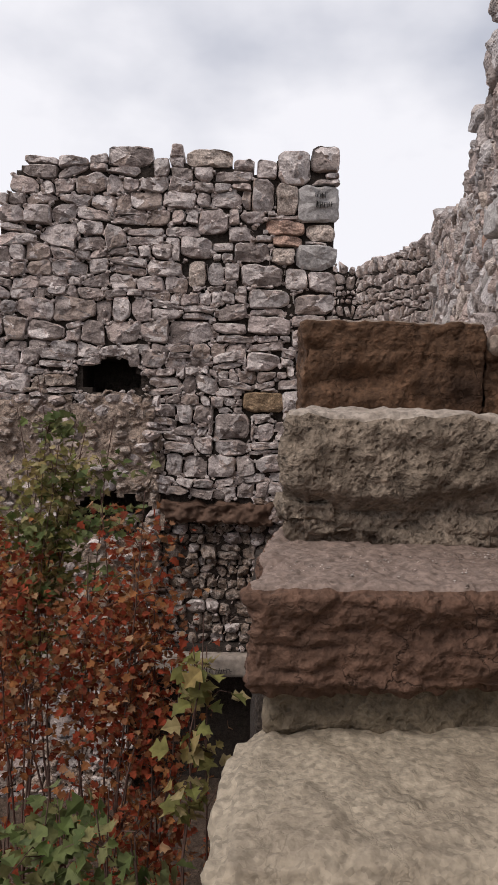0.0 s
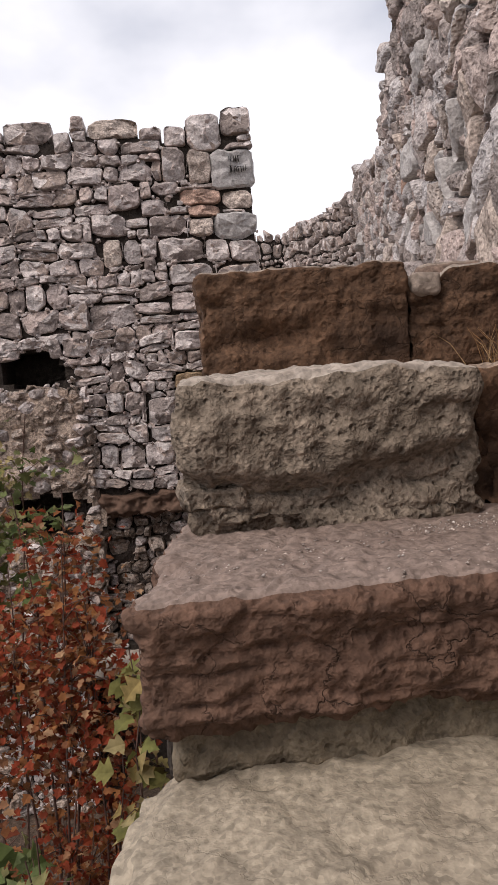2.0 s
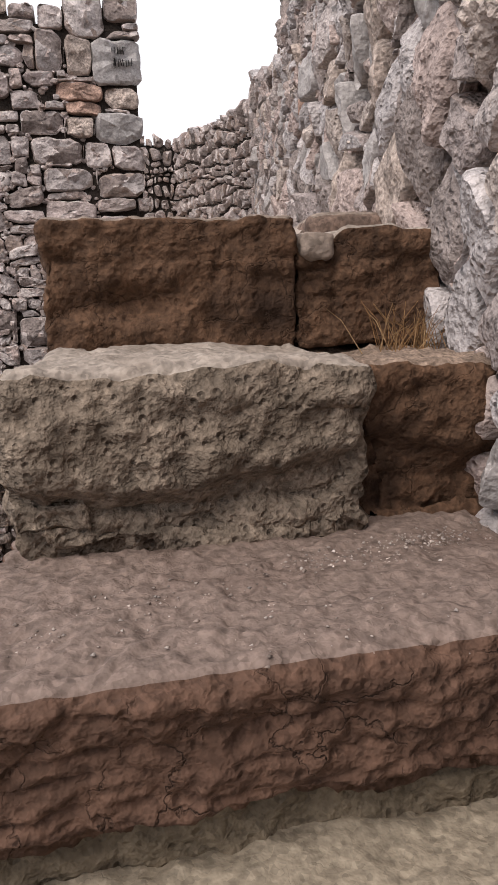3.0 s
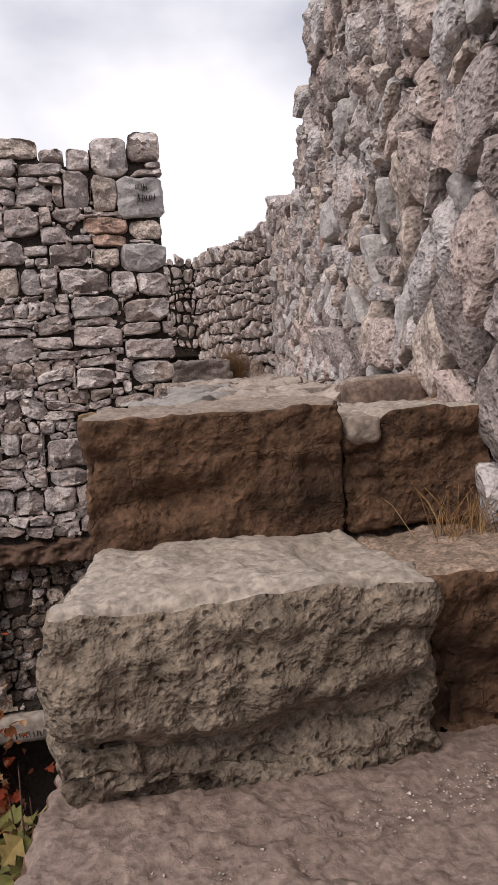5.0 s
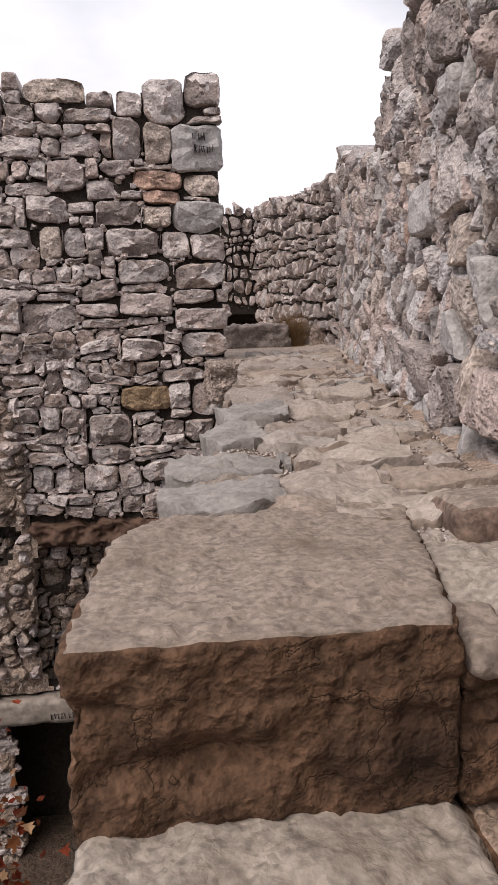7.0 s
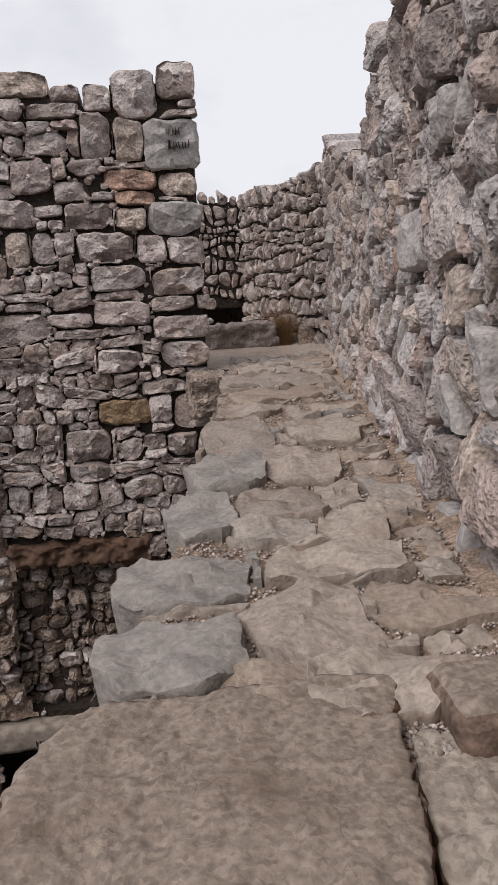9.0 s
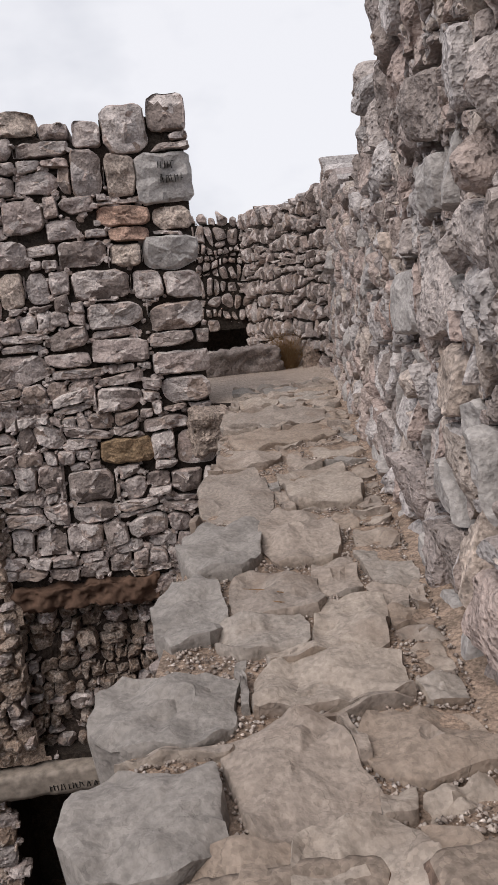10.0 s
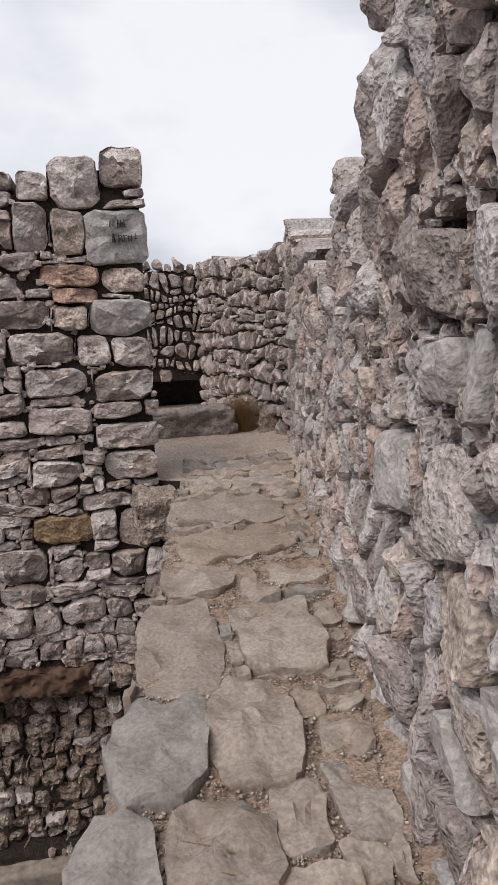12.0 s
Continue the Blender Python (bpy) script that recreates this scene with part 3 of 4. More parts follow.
def build_left_wall():
    rng = random.Random(11)
    us, vs = steps_to(-4.6, 1.06, 0.06), steps_to(-3.7, 4.7, 0.06)

    def open_at(u, v):
        return in_hole(u, v, HOLE_UP) or in_hole(u, v, HOLE_LOW) or in_box(u, v, DOORWAY)

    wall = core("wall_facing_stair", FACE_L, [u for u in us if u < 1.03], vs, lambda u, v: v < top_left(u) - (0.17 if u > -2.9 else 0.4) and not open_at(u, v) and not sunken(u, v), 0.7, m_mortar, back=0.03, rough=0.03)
    tagged(wall, "tall ruined wall of grey rubble stones with dark joints", kind="structure")
    # Near-black backing: the shade inside the openings is put into its colour.
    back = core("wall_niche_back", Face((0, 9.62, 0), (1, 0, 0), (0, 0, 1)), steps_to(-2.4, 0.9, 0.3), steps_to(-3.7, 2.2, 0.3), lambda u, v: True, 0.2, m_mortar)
    tagged(back, "backing of the openings with their shade put into its colour", kind="structure")
    # corner stones and the large stones of the face: middle, half width, half height, stone kind
    quoins = [(0.81, 3.93, 0.26, 0.22, 4), (0.49, 4.36, 0.2, 0.2, 0), (0.88, 4.48, 0.18, 0.17, 0), (0.4, 3.63, 0.24, 0.09, 3), (0.43, 3.47, 0.18, 0.07, 3), (0.38, 3.28, 0.14, 0.1, 5), (0.79, 3.28, 0.25, 0.15, 4), (0.87, 2.98, 0.17, 0.13, 0), (0.78, 2.71, 0.25, 0.13, 0), (0.77, 2.27, 0.27, 0.11, 0), (0.8, 2.02, 0.23, 0.13, 0), (0.83, 1.46, 0.19, 0.18, 0), (0.84, 3.58, 0.18, 0.1, 5)]
    faces_big = [(0.42, 3.97, 0.14, 0.19, 5), (0.12, 4.03, 0.14, 0.2, 0), (-0.01, 3.33, 0.22, 0.12, 0), (0.12, 3.05, 0.27, 0.13, 0), (0.55, 3.01, 0.14, 0.13, 0), (0.22, 2.77, 0.27, 0.12, 0), (0.22, 2.44, 0.27, 0.12, 0), (0.17, 2.0, 0.21, 0.12, 0), (0.17, 1.49, 0.25, 0.13, 2), (0.52, 1.51, 0.12, 0.14, 0), (-0.21, 1.19, 0.23, 0.16, 0), (-0.48, 3.68, 0.18, 0.15, 0), (-0.68, 3.36, 0.2, 0.13, 0), (-0.67, 3.06, 0.11, 0.16, 5), (-0.44, 3.06, 0.1, 0.15, 0), (-0.55, 4.46, 0.3, 0.11, 5), (-1.5, 4.46, 0.28, 0.13, 0)]
    special = quoins + faces_big
    boxes = [t[:4] for t in special]
    # larger stones high up, small ones low down
    polys = [(u, v, p, 0, False) for u, v, p in coursed(rng, -4.7, 1.04, 2.0, 4.8, 0.12, 0.3, 0.16, 0.5, wob=0.14, chips=0.7, jit=0.12)]
    polys += [(u, v, p, 0, False) for u, v, p in coursed(rng, -4.7, 1.04, 0.3, 2.0, 0.1, 0.25, 0.13, 0.4, wob=0.12, chips=0.7, jit=0.13)]
    polys += [(u, v, p, 0, False) for u, v, p in coursed(rng, -4.7, 1.1, -3.7, 0.3, 0.11, 0.24, 0.13, 0.36, wob=0.1, chips=0.5, jit=0.18)]
    polys += [(a, b, knocked(rng, a, b, hw, hh), mi, True) for a, b, hw, hh, mi in special]
    items = []
    for u, v, poly, mi, chosen in polys:
        if v > top_left(u) - (0.02 if chosen else 0.06) or (u < -1.15 and -1.65 < v < 1.3 + 0.2 * noise.noise(Vector((u * 2.5, 4.0, 0)))):
            continue
        edge = 1.055 + 0.03 * noise.noise(Vector((v * 5, 3.1, 0)))
        poly = clip(poly, 1, 0, edge)
        if not chosen and len(poly) > 2:
            poly = clip(poly, 0, 1, top_left(u) + 0.02)
            poly = avoid(poly, boxes, 0.006) if len(poly) > 2 else None
        if not poly or len(poly) < 3:
            continue
        if open_at(u, v) or in_box(u, v, (-1.15, 0.36, 0.0, 0.26)) or in_box(u, v, (-2.75, 0.6, -1.95, -1.62)) or sunken(u, v):
            continue
        if u < 0.8 and v < top_left(u) - 0.35:
            for vx, fx in chips_round(FACE_L, poly, rng, 0.3, 0.018, 0.05, 0.035):
                items.append((5 - u, vx, fx, 0))
        poly = inset(poly if chosen else turned(poly, rng, 6, 0.98, 1.06), 0.003)
        if not poly:
            continue
        if (v > top_left(u) - 0.3 and not chosen and abs(area(poly)) < 0.016) or (u > 0.8 and abs(area(poly)) < 0.008):
            continue
        low = v < 0.3
        eroded = u < -1.1 and 0.3 < v < 1.75
        top = v > top_left(u) - 0.32
        big = abs(area(poly)) ** 0.5
        vx, fx = stone_geometry(FACE_L, poly, rng, depth=0.45 if top else 0.1, proud=rng.uniform(0.03, 0.09) + (rng.uniform(-0.06, 0.03) if low else 0), n=30, rings=((0.985, 0.5), (0.94, 0.86), (0.84, 1.0), (0.62, 1.0), (0.4, 1.0), (0.18, 1.0)), jag=0.007 + 0.024 * min(big, 0.35), tilt=0.18, freq=9, facet=0.38, soft=0.1, crag=0.04)
        if (low or eroded) and rng.random() < 0.6:
            mi = 1
        items.append((-u - (0 if v > 0 else -3), vx, fx, mi))
    lay_stones(wall, items, [m_wall, m_earthwall, m_ochre, m_brick, m_pale, m_tan], 300, "stones_far", "small grey rubble stones")
    # loose rubble in the sunken part
    deep = Face((0, 9.22, 0), (1, 0, 0), (0, 0, 1))
    body = core("wall_sunken_core", deep, steps_to(SUNKEN[0] - 0.1, SUNKEN[1] + 0.3, 0.1), steps_to(SUNKEN[2] - 0.1, SUNKEN[3] + 0.2, 0.1), lambda u, v: True, 0.3, m_limemortar, rough=0.08)
    tagged(body, "hollowed rubble core of the wall", kind="structure")
    items = []
    for u, v, poly in coursed(rng, SUNKEN[0], SUNKEN[1], SUNKEN[2], SUNKEN[3], 0.1, 0.22, 0.1, 0.3, jit=0.3):
        vx, fx = stone_geometry(deep, poly, rng, depth=0.06, proud=rng.uniform(0.02, 0.2) * (1 if v > -0.5 else 0.7), n=16, jag=0.025, tilt=0.4, facet=0.7, soft=0.1, crag=0.03)
        items.append((v, vx, fx, rng.choice((0, 0, 0, 1))))
    lay_stones(body, items, [m_earthwall, m_wall], 60, "stones_far", "broken rubble stones")
    return wall


wall_l = build_left_wall()


def build_rubble_patch():
    """Decayed lower part of the wall: small stones half sunk in earthy mortar, with bulges and hollows."""
    rng = random.Random(19)

    def swell(u, v):
        return 0.12 * noise.noise(Vector((u * 1.7, v * 1.7, 4))) + 0.07 * noise.noise(Vector((u * 4.5, v * 4.5, 6))) - (0.05 if v < 0.4 else 0)

    def gap(u, v):
        return in_hole(u, v, HOLE_UP) or in_hole(u, v, HOLE_LOW)

    us, vs = steps_to(-4.6, -0.98, 0.05), steps_to(-1.62, 1.62, 0.05)
    verts, faces, idx = [], [], {}
    for i, u in enumerate(us):
        for j, v in enumerate(vs):
            idx[i, j] = len(verts)
            edge = min(1, (-0.98 - u) / 0.25, (1.62 - v) / 0.2)
            if v > 0.0:
                edge = min(edge, max(-0.6, (-1.12 - u) / 0.25))
            verts.append(FACE_L.at(u, v, 0.012 + (swell(u, v) + 0.05 + 0.03 * noise.turbulence(Vector((u * 8, v * 8, 1)), 3, True)) * edge))
    for i in range(len(us) - 1):
        for j in range(len(vs) - 1):
            rim = -1.12 + 0.16 * noise.noise(Vector((vs[j] * 3, 1.5, 0))) + 0.06 * noise.noise(Vector((vs[j] * 11, 2.5, 0)))
            if not gap((us[i] + us[i + 1]) / 2, (vs[j] + vs[j + 1]) / 2) and us[i] < rim and vs[j] < 1.45 + 0.14 * noise.noise(Vector((us[i] * 4, 6.0, 0))):
                faces.append((idx[i, j], idx[i + 1, j], idx[i + 1, j + 1], idx[i, j + 1]))
    patch = mesh_object("wall_decayed_patch", verts, faces, m_earthmortar, smooth=False)
    tagged(patch, "crumbling earthy lower patch of the old wall", kind="structure")
    sites = course_sites(rng, -4.6, -1.1, -1.6, 1.6, 0.09, 0.2, 0.09, 0.3, 0.5)
    items = []
    for (u, v, w), poly in zip(sites, cells(sites, (-4.6, -1.08, -1.65, 1.62), 0.75)):
        if not poly or gap(u, v) or rng.random() < 0.2:
            continue
        poly = inset(poly, rng.uniform(0.004, 0.03))
        if poly:
            vx, fx = stone_geometry(FACE_L, poly, rng, depth=0.05, proud=max(swell(u, v), -0.02) + rng.uniform(0.08, 0.17), n=16, jag=0.02, tilt=0.35, facet=0.6, soft=0.09, crag=0.04)
            items.append((-u, vx, fx, rng.choice((0, 0, 1))))
    lay_stones(patch, items, [m_earthwall, m_wall], 150, "stones_far", "small earthy rubble stones")


build_rubble_patch()

# ---- the high rough wall beside the stair ----
DIR_R = Vector((0.17, 1.0, 0)).normalized()
FACE_R = Face((1.43, 3.63, 0), -DIR_R, (0, 0, 1))


def u_of(y):
    return -(y - 3.63) / DIR_R.y


top_right = profile([(u_of(10.4), 4.2), (u_of(9.9), 4.2), (u_of(9.0), 3.94), (u_of(7.6), 3.6), (u_of(6.75), 3.48), (u_of(6.5), 3.58), (u_of(6.35), 3.78), (u_of(5.8), 3.99), (u_of(5.3), 4.12), (u_of(5.0), 4.42), (u_of(4.6), 4.9), (u_of(3.6), 5.7), (u_of(-1.5), 5.8)])
foot_right = profile([(u_of(10.4), 1.7), (u_of(3.6), 1.65), (u_of(2.6), 1.25), (u_of(2.0), 0.9), (u_of(1.2), 0.3), (u_of(0.8), -0.3), (u_of(-1.5), -0.3)])


def build_right_wall():
    rng = random.Random(23)
    u0, u1 = u_of(10.4), u_of(-1.5)
    us, vs = steps_to(u0, u1, 0.08), steps_to(-3.7, 5.9, 0.08)
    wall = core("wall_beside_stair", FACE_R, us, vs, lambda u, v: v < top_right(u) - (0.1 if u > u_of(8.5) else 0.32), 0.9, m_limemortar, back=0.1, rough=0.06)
    tagged(wall, "high rough fortress wall of pale grey stones", kind="structure")
    sites = course_sites(rng, u0 - 0.2, u1 + 0.2, -0.4, 6.0, 0.13, 0.44, 0.11, 0.33, 0.9)
    sites = [(u + rng.uniform(-0.05, 0.05), v + rng.uniform(-0.06, 0.06), w + rng.uniform(-0.006, 0.012)) for u, v, w in sites]
    # large or coloured stones: y, z, half width, half height, stone kind
    marked = [(3.62, 2.45, 0.17, 0.15, 1), (4.9, 2.72, 0.2, 0.15, 1), (5.35, 2.68, 0.06, 0.11, 3), (3.75, 1.93, 0.17, 0.15, 0), (4.25, 1.92, 0.14, 0.13, 0), (4.32, 2.78, 0.16, 0.16, 0), (4.45, 3.32, 0.17, 0.13, 0), (4.05, 3.33, 0.13, 0.12, 0), (4.2, 2.5, 0.15, 0.11, 2), (9.4, 3.08, 0.22, 0.14, 1)]
    marked = [(u_of(y), z, hw, hh, mi) for y, z, hw, hh, mi in marked]
    boxes = [t[:4] for t in marked]
    stones = [(u, v, poly, None) for (u, v, w), poly in zip(sites, cells(sites, (u0, u1, -0.4, 6.2), 1.35))]
    stones = [(u, v, avoid(poly, boxes, 0.005) if poly else None, mi) for u, v, poly, mi in stones]
    stones += [(a, b, knocked(rng, a, b, hw, hh, 0.8), mi) for a, b, hw, hh, mi in marked]
    items = []
    for u, v, poly, kind in stones:
        if not poly or v > top_right(u) - 0.06 or v < foot_right(u) - 0.1 or u > u1:
            continue
        y = 3.63 - u * DIR_R.y
        if 2.0 < y < 9.0 and v < top_right(u) - 0.4:
            for vx, fx in chips_round(FACE_R, poly, rng, 0.3, 0.02, 0.045, 0.01):
                items.append((20 + abs(y - 4.4), vx, fx, 0))
        poly = clip(poly, 0, 1, top_right(u) + 0.02)
        poly = turned(poly, rng, 14, 0.88, 1.04) if len(poly) > 2 else None
        poly = inset(poly, rng.uniform(0.008, 0.026)) if poly else None
        if not poly:
            continue
        near = 1.8 < y < 7.0
        up = min(1, max(0, (v - 2.6) / 0.9))
        foot = max(0, 1 - (v - foot_right(u)) / 0.45)
        big = abs(area(poly)) ** 0.5
        proud = rng.uniform(0.02, 0.06) + up * rng.uniform(-0.05, 0.03) + foot * rng.uniform(0.0, 0.05 if y > 3 else 0.02) + 0.08 * (min(big, 0.32) - 0.17)
        flat = kind is not None or rng.random() < 0.85 - 0.55 * up
        if flat:
            rings = ((0.985, 0.35), (0.95, 0.75), (0.88, 0.97), (0.74, 1.0), (0.54, 1.0), (0.34, 1.0), (0.16, 1.0))
        else:
            rings = ((0.98, 0.25), (0.94, 0.55), (0.86, 0.82), (0.72, 0.97), (0.54, 1.02), (0.34, 1.03), (0.16, 1.03))
        if not near:
            rings = rings[::2]
        vx, fx = stone_geometry(FACE_R, poly, rng, depth=0.5 if v > top_right(u) - 0.4 else 0.14, proud=proud, n=32 if near else 16, rings=rings, jag=0.008 if flat else 0.013, tilt=0.3, freq=rng.uniform(8, 13), facet=0.22 if flat else 0.45, soft=0.1, crag=0.016 if flat else 0.04)
        mi = kind if kind is not None else rng.choice((1, 1, 1, 2)) if flat and rng.random() < 0.2 else 0
        items.append((abs(y - 4.4), vx, fx, mi))
    lay_stones(wall, items, [m_rough, m_pale, m_tan, m_brick], 300, "stones_far", "rough pale grey wall stones", crease=30)
    return wall


wall_r = build_right_wall()


# ---- the far walls behind the terrace ----
def build_far_wall(name, a, b, top, seed, label, hole=None):
    rng = random.Random(seed)
    a, b = Vector((*a, 0)), Vector((*b, 0))
    face = Face(a, b - a, (0, 0, 1))
    ln = (b - a).length
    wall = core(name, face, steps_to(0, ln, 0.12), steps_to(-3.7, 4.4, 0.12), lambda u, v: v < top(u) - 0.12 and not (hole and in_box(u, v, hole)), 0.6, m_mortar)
    tagged(wall, label, kind="structure")
    items = []
    for u, v, poly in coursed(rng, -0.1, ln + 0.1, 1.6, 4.4, 0.12, 0.25, 0.07, 0.19, wob=0.16, chips=0.6, jit=0.2):
        if v > top(u) - 0.05 or not 0.0 < u < ln or (hole and in_box(u, v, hole, 0.03)):
            continue
        poly = turned(poly, rng, 16, 0.96, 1.06)
        poly = inset(poly, rng.uniform(0.006, 0.014))
        if not poly:
            continue
        vx, fx = stone_geometry(face, poly, rng, depth=0.4 if v > top(u) - 0.3 else 0.1, proud=rng.uniform(0.04, 0.1), n=16, rings=((0.96, 0.6), (0.8, 1.0), (0.4, 1.0)), jag=0.016, tilt=0.22, facet=0.6, soft=0.09, crag=0.04)
        items.append((-v, vx, fx, 0))
    lay_stones(wall, items, [m_wall], 150, "stones_low", "small grey rubble stones")


build_far_wall("wall_far_turn", (1.92, 13.1), (2.62, 10.3), profile([(0, 4.02), (3, 4.02)]), 5, "grey rubble wall turning the corner of the terrace")
build_far_wall("wall_far_end", (-0.6, 13.35), (1.98, 13.1), profile([(0, 3.97), (1.5, 4.1), (3, 4.03)]), 6, "shaded grey rubble wall closing the terrace", hole=(1.3, 2.58, 1.9, 2.42))


# Added backing that carries the low gap's shade as near-black colour.
tagged(core("wall_behind_gap", Face((0, 13.72, 0), (1, 0, 0), (0, 0, 1)), steps_to(-0.2, 2.4, 0.3), steps_to(-3.7, 3.4, 0.3), lambda u, v: True, 0.3, m_mortar), "backing of the low gap, coloured dark as its shade", kind="structure")


# ---- stair blocks ----
def carve_cream(p, n):
    o = 0.0
    if n.z > 0.5:
        o -= 0.02 * bump_at(p.x, 0.02, 0.1)
        o -= 0.006 * max(0, noise.noise(Vector((p.x * 8, p.y * 9, 1))))
    if n.y < -0.3:
        o -= 0.03 * abs(noise.noise(Vector((p.x * 3, p.z * 9, 7))))
    return o


def crack(p, n, level, amp, freq, width, depth, seed):
    """A wandering near-horizontal split in a front face."""
    z = level + amp * noise.noise(Vector((p.x * freq, seed, 0))) + 0.3 * amp * noise.noise(Vector((p.x * freq * 4, seed, 5)))
    return -depth * bump_at(p.z, z, width) * (0.35 + 0.65 * max(0, noise.noise(Vector((p.x * 4, seed, 9))) + 0.5))


def carve_red(p, n):
    o = 0.0
    if n.y < -0.2:
        for lv, s in ((0.945, 1), (0.9, 2), (0.855, 3), (0.8, 4)):
            o += crack(p, n, lv, 0.035, 2.6, 0.006, 0.013, s)
        o += 0.014 * bump_at(p.z, 0.97, 0.03) - 0.03 * max(0, (0.82 - p.z) / 0.09) ** 2
        o += 0.012 * noise.noise(Vector((p.x * 7, p.z * 9, 2)))
    if n.z > 0.5:
        o += 0.006 * noise.noise(Vector((p.x * 6, p.y * 8, 4))) + 0.02 * (p.y - 1.8)
    return o


def carve_sand(p, n):
    o = 0.0
    if n.y < -0.2:
        low = 1 / (1 + math.exp((p.z - (1.165 - 0.03 * math.sin(p.x * 6 - 0.6) - 0.02 * noise.noise(Vector((p.x * 5, 0, 3))))) * 110))
        o -= 0.06 * low
        o += 0.012 * bump_at(p.z, 1.27, 0.08)
        o += 0.01 * noise.noise(Vector((p.x * 11, p.z * 13, 8)))
        o += crack(p, n, 1.105, 0.03, 4.0, 0.008, 0.025, 12)
    return o


def carve_brown(p, n):
    o = 0.0
    if n.y < -0.2:
        hollow = bump_at(p.x, 0.40, 0.13) * bump_at(p.z, 1.515, 0.04)
        o -= 0.055 * hollow
        o += crack(p, n, 1.62, 0.02, 3.0, 0.006, 0.016, 21)
        o -= 0.02 * bump_at(p.x, 0.62, 0.012) * bump_at(p.z, 1.595, 0.012)
        o += 0.016 * noise.noise(Vector((p.x * 7, p.z * 10, 5)))
    if n.z > 0.5:
        o += 0.005 * noise.noise(Vector((p.x * 4, p.y * 14, 6))) + 0.02 * (p.y - 2.8)
    return o


def notch(p):
    """A broken dip in the top edge of the brown block, with the seam under it."""
    dip = 1 / (1 + math.exp(-(p.x - 0.815) * 120)) - 1 / (1 + math.exp(-(p.x - 0.945) * 120))
    front = max(0, 1 - (p.y - 2.53) / 0.3)
    if p.z > 1.55:
        p.z -= dip * front * 0.055 * min(1, (p.z - 1.55) / 0.1)
    if p.y < 2.62 and p.z > 1.5:
        p.y += 0.016 * (bump_at(p.x, 0.82, 0.012) + bump_at(p.x, 0.945, 0.01)) + 0.015 * dip
    return p


def lean_sand(p):
    p.z -= 0.02 * max(0, p.x - 0.5) / 0.35 * (1 if p.z > 1.3 else 0)
    return p


def skew(p, reach, turn):
    """Moves the open end of a block inwards by the given amounts along y, fading out at reach."""
    p.x += float(np.interp(p.y, [t[0] for t in turn], [t[1] for t in turn])) * max(0.0, min(1.0, (reach - p.x) / (reach - 0.15)))
    return p


def seam(p, still, edge):
    """Slants the joint between the two brown blocks towards the wall."""
    p.x += 0.22 * max(0.0, p.y - 2.58) * max(0.0, min(1.0, (p.x - still) / (edge - still)))
    return p


STAIR = "blocks of the stair"
tagged(block("stone_step", (-0.1, 0.55, -0.9), (0.9, 1.25, 0.3), m_cream, res=0.03, seed=9), "worn cream limestone block at the stair foot", "step", STAIR)
tagged(block("stone_step", (-0.07, 1.15, 0.05), (1.02, 1.85, 0.645), m_cream, r=0.075, rough=0.006, carve=carve_cream, seed=1, fine=0.006, res=0.013, post=lambda p: skew(p, 0.35, ((1.2, 0.0), (1.4, 0.01), (1.62, 0.03), (1.72, 0.05), (1.85, 0.13)))), "pale cream limestone block with a chipped top", "step", STAIR)
tagged(block("stone_step", (0.04, 1.69, 0.6), (1.15, 2.45, 0.8), m_greybrown, r=0.03, seed=19, res=0.014, fine=0.007, post=lambda p: skew(p, 0.5, ((1.7, 0.0), (2.45, 0.1)))), "greyish weathered course under the red block", "step", STAIR)
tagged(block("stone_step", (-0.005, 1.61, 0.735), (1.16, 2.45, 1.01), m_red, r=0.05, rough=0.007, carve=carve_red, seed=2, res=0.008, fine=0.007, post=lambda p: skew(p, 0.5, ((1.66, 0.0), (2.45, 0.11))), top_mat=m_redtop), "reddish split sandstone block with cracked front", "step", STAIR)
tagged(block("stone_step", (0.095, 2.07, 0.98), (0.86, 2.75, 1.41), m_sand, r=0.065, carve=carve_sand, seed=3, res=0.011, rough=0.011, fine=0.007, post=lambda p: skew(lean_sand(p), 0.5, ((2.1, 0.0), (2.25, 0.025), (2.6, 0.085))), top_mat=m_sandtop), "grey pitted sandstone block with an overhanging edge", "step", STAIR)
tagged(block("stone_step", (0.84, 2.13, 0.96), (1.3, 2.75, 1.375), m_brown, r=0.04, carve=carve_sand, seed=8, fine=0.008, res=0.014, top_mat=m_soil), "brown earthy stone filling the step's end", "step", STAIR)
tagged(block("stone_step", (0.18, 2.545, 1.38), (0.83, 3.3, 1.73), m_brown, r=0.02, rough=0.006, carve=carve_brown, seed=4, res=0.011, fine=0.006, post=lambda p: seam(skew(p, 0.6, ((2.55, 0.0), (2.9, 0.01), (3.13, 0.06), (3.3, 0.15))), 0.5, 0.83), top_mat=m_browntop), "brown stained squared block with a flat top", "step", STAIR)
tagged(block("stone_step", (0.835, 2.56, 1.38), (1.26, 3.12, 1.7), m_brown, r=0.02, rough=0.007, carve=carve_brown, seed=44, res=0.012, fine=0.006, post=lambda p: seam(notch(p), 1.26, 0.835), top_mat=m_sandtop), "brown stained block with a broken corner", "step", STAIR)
tagged(block("packing_stone", (0.845, 2.545, 1.615), (0.945, 2.72, 1.685), m_browntop, r=0.02, seed=45, rough=0.012, res=0.01), "small pale stone packed into the broken corner", "stone")
